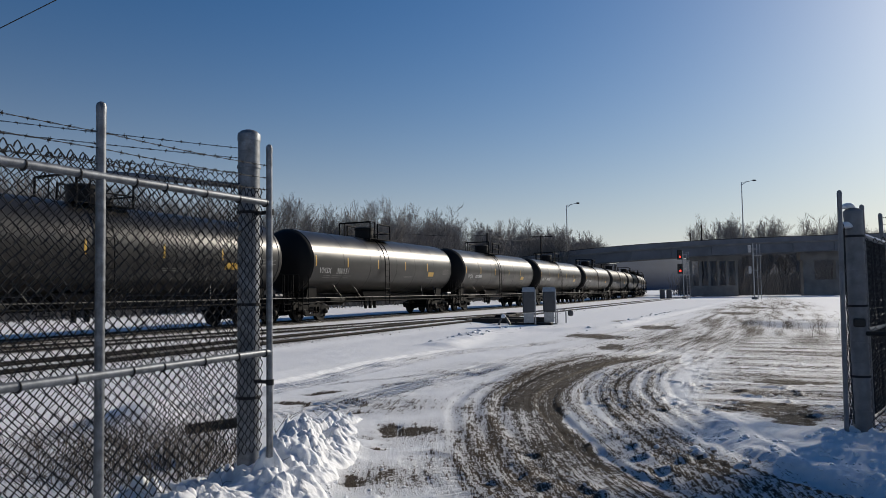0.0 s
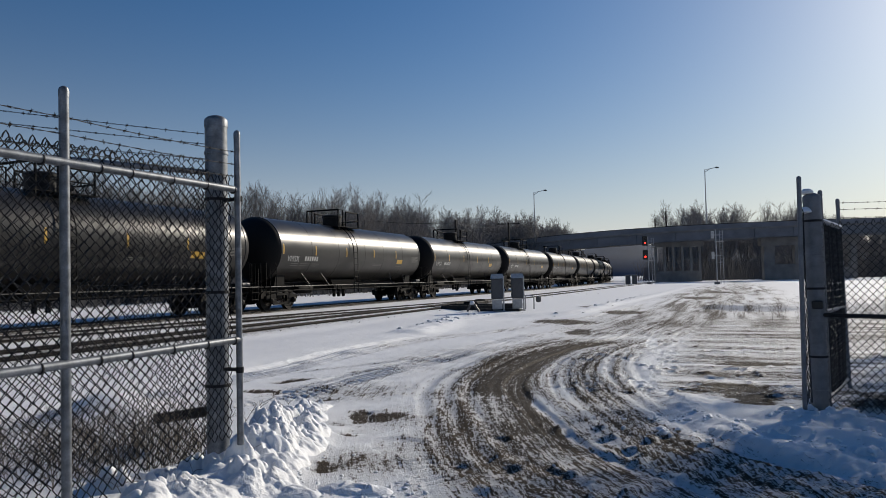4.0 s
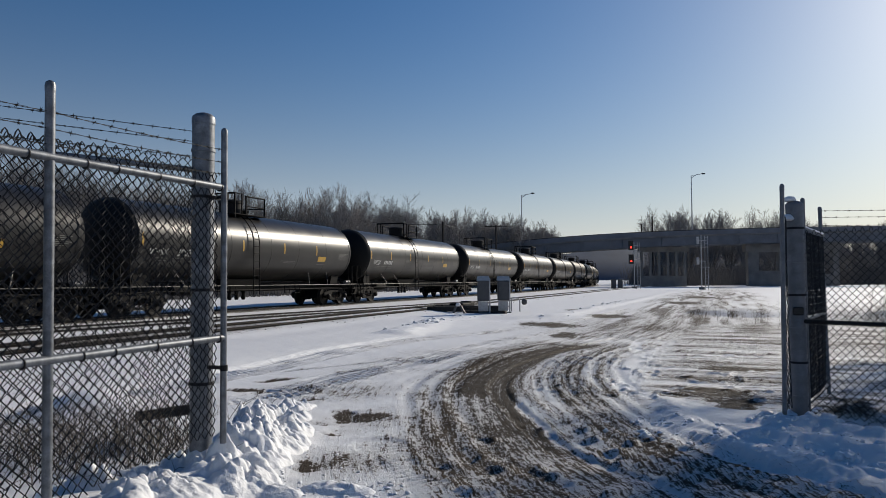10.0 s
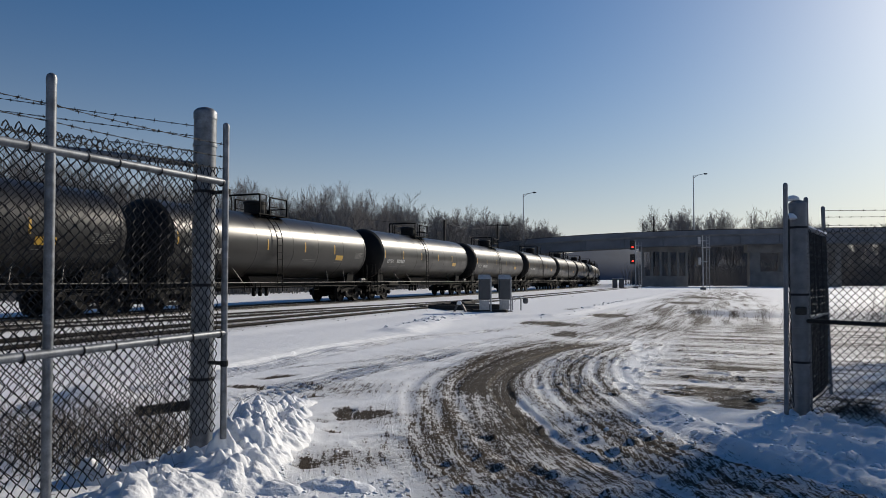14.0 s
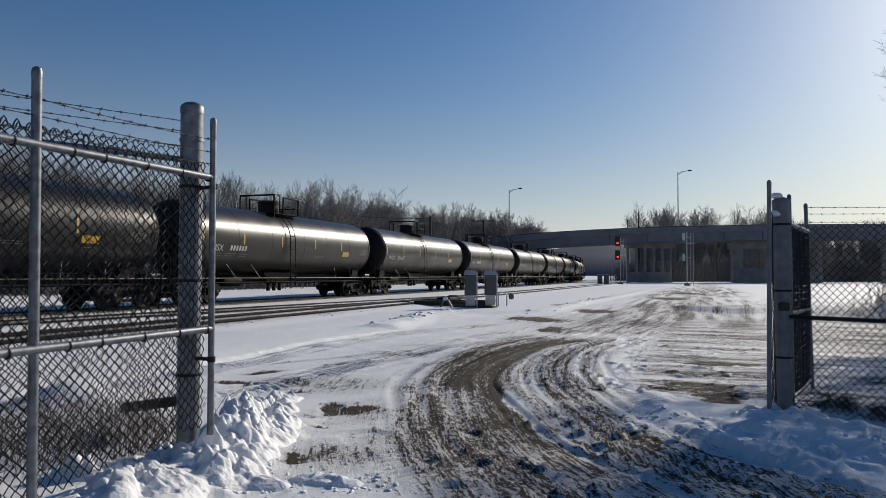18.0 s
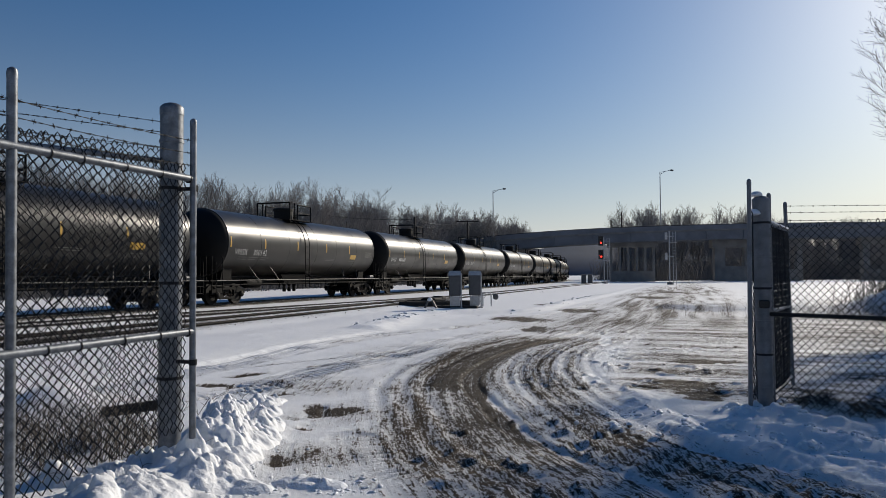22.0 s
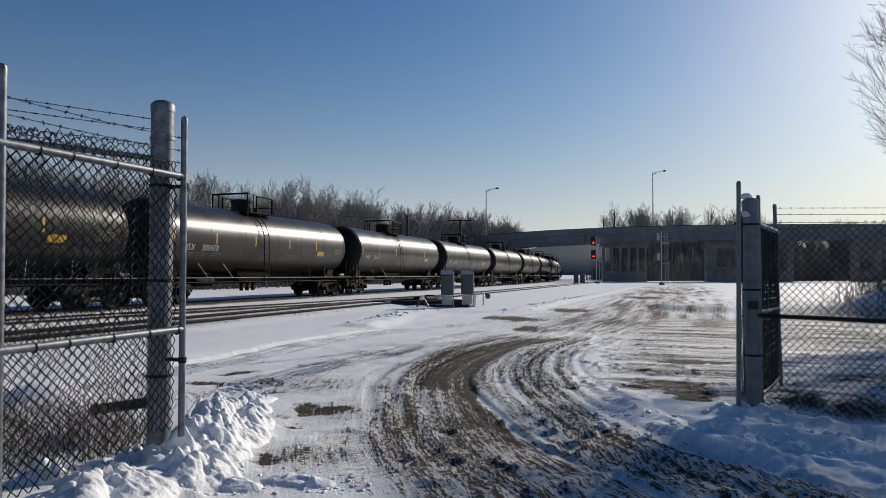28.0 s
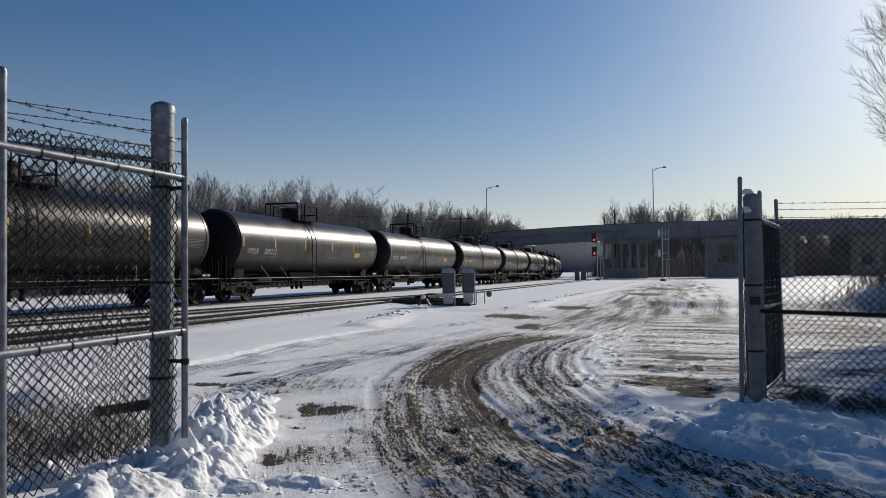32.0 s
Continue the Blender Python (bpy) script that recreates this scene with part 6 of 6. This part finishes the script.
spots = []
for i in range(1050):
    s = 25 + 250 * rng.random() ** 1.2
    x, y, a = on_line(s, -(18 + 20 * rng.random()) if s < 130 else -(9 + 18 * rng.random()))
    spots.append((x, y))
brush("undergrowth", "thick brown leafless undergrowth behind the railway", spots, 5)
spots = []
for i in range(1000):
    d = rng.uniform(152, 235)
    p = FWD * d + SIDE * ((1128 + 662 * rng.random() - 784) / 1240 * d)
    spots.append((p.x, p.y))
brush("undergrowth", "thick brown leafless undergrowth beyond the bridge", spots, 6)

spots = [(rng.gauss(7.9, 1.0), rng.gauss(27.8, 0.6)) for i in range(70)]
brush("undergrowth", "low brown brush on the ploughed mound", spots, 7)

# the tree whose twigs hang in from beside the drive
tr, cr = bare_tree(31, 13.0, 0.42, 4, (26, 9, 8, 5), 0.0055, 0.15, 0.06, 0.08)
t = thing("tree", "tall leafless tree with fine drooping twigs beside the drive", "tree", m=pose(8.75, 22.9, -1.2, 0, 0, 20))
part("trunk", tr, BARK, t, smooth=60)
part("crown", cr, TWIG, t)


def far_hill():
    g, n = Geo(), 200
    # the blue of distance haze is painted into the wooded hill's colour
    HILL = mat("haze_blue_hill", (0.07, 0.10, 0.15), 0.95, 0, 0.25, 0.02, 0.3)
    rng_ = np.random.RandomState(2)
    bumps = rng_.rand(n + 1)
    vs = []
    for i in range(n + 1):
        u = -1500 + 3200 * i / n
        d = 1900
        h = 88 + 9 * math.sin(i * 0.1) + 6 * math.sin(i * 0.31 + 1) + 2 * bumps[i]
        p = FWD * d + SIDE * u
        q = FWD * (d + 500) + SIDE * u
        vs += [(p.x, p.y, -2), (p.x + FWD.x * 150, p.y + FWD.y * 150, h), (q.x, q.y, -2)]
    g.add(vs, [(i * 3 + k, i * 3 + 3 + k, i * 3 + 4 + k, i * 3 + 1 + k) for i in range(n) for k in range(2)])
    tagged(new("backdrop", g.mesh("backdrop", HILL, 80)), "low hazy wooded hills on the horizon", "hills", kind="structure")


far_hill()


# unseen grove beside the drive, added so its trunks and branches shade the entrance
gt, gc = bare_tree(77, 15.5, 0.3, 4, (9, 4, 4, 2), 0.015, 0.06)
gt, gc = gt.mesh("trunk", BARK, 60), gc.mesh("crown", TWIG)
grove = random.Random(8)
for i in range(13):
    y = 29.0 + 2.8 * (i // 3) + grove.uniform(-0.8, 0.8)
    x = 0.384 * y + 2.5 + 1.9 * (i % 3) + grove.uniform(-0.4, 0.4)
    s = 0.9 + 0.06 * (i // 3)
    if i > 10:
        x, y, s = 16.0 + 2.2 * (i - 11), 40.5 + 1.6 * (i % 3), 0.85
    t = thing("tree", "tall leafless tree added out of view to shade the entrance", "tree", "trees of the grove", m=Matrix.Translation((x, y, 0)) @ pose(0, 0, 0, 0, 0, 47 * i) @ Matrix.Diagonal((s, s, s, 1)))
    part("trunk", gt, BARK, t)
    part("crown", gc, TWIG, t)

# a wire overhead beside the entrance
ow = Geo()
wa_, wb_ = Vector((-17.12, 9.40, 6.82)), Vector((-13.30, 11.02, 8.83))
ow.tube([wa_.lerp(wb_, i / 10) for i in range(-12, 40)], 0.012, 5)
tagged(new("overhead_wire", ow.mesh("overhead_wire", DARK)), "thin black overhead wire crossing the sky", "power line")


# ---- cars on the bridge ----
def road_car(label):
    """A dark estate car; +x is its front, its foot on the road."""
    t = thing("car", label, "car", "cars on the bridge")
    body = [(-2.35, 0.35), (-2.4, 0.75), (-2.3, 1.0), (1.15, 1.02), (2.2, 0.88), (2.38, 0.6), (2.3, 0.35)]
    cabin = [(-2.2, 1.0), (-1.9, 1.6), (-1.5, 1.72), (0.1, 1.72), (0.5, 1.6), (1.2, 1.02)]

    def slab(prof, w0, w1):
        n = len(prof)
        zs = [p[1] for p in prof]
        w = [w0 + (w1 - w0) * (z - min(zs)) / (max(zs) - min(zs)) for z in zs]
        vs = [(x, -k, z) for (x, z), k in zip(prof, w)] + [(x, k, z) for (x, z), k in zip(prof, w)]
        return Geo().add(vs, [tuple(range(n)), tuple(range(2 * n - 1, n - 1, -1))] + [(i, i + n, (i + 1) % n + n, (i + 1) % n) for i in range(n)])

    part("body", slab(body, 0.9, 0.92), CARPAINT, t)
    part("cabin", slab(cabin, 0.88, 0.68), CARPAINT, t)
    for x0, x1 in ((-1.85, -1.0), (-0.9, 0.35)):
        for e in (-1, 1):
            part("side_window", Geo().add([(x0, 0.885 * e, 1.08), (x1 + 0.25, 0.885 * e, 1.08), (x1, 0.76 * e, 1.55), (x0 + 0.1, 0.76 * e, 1.55)], [(0, 1, 2, 3)]), GLASSD, t)
    for x in (-1.45, 1.45):
        for e in (-1, 1):
            wheel = part("wheel", Geo().lathe([(0.1, -0.1), (0.3, -0.11), (0.34, -0.07), (0.34, 0.07), (0.3, 0.11), (0.1, 0.1)], "y", 18), TYRE, t, m=pose(x, 0.82 * e, 0.345))
            part("rim", Geo().lathe([(0.02, -0.112), (0.2, -0.112), (0.2, 0.112), (0.02, 0.112)], "y", 12), ALU, wheel)
    for e in (-1, 1):
        part("headlight", Geo().box(2.22, 2.34, 0.62 * e - 0.16, 0.62 * e + 0.16, 0.66, 0.8, 0.02), WHITE, t)
        part("tail_light", Geo().box(-2.39, -2.31, 0.66 * e - 0.14, 0.66 * e + 0.14, 0.74, 0.95, 0.02), RUST, t)
    return t


car_a = road_car("dark estate car driving across the road bridge")
car_b = road_car("dark estate car crossing the road bridge later")


# ---- what moves ----
def car_pose(n, t):
    x, y, a = on_line(far_rim(t) + n * PITCH - HALF)
    return pose(x, y, RAIL_Z + 0.004, 0, 0, a)


def bridge_car_pose(u):
    x, y, z = bridge_at(u, 3.0, deck_z(u) - 0.846)
    return pose(x, y, z, 0, 0, 21.25)


def motions():
    walk(car_a, [(k / 2, bridge_car_pose(46.3 + 15.0 * (k / 2 - 6.3))) for k in range(65)])
    walk(car_b, [(k / 2, bridge_car_pose(61.8 + 13.4 * (k / 2 - 27.5))) for k in range(65)])
    for n, car in train.items():
        walk(car, [(float(t), car_pose(n, t)) for t in range(33)])
        # the wheels roll while their car is near
        near = [k / 30 for k in range(961) if 8 < far_rim(k / 30) + n * PITCH < 62]
        if len(near) < 4:
            continue
        for ob in car.children:
            if not ob.name.startswith("wheelset"):
                continue
            foot = ob.matrix_basis.translation.copy()
            s0 = far_rim(near[0])
            rows = [(t, Matrix.Translation(foot) @ pose(0, 0, 0, -math.degrees((far_rim(t) - s0) / 0.457))) for t in near]
            if near[0] > 0.02:
                rows.insert(0, (0.0, rows[0][1]))
            if near[-1] < 31.98:
                rows.append((32.0, rows[-1][1]))
            walk(ob, rows)


motions()
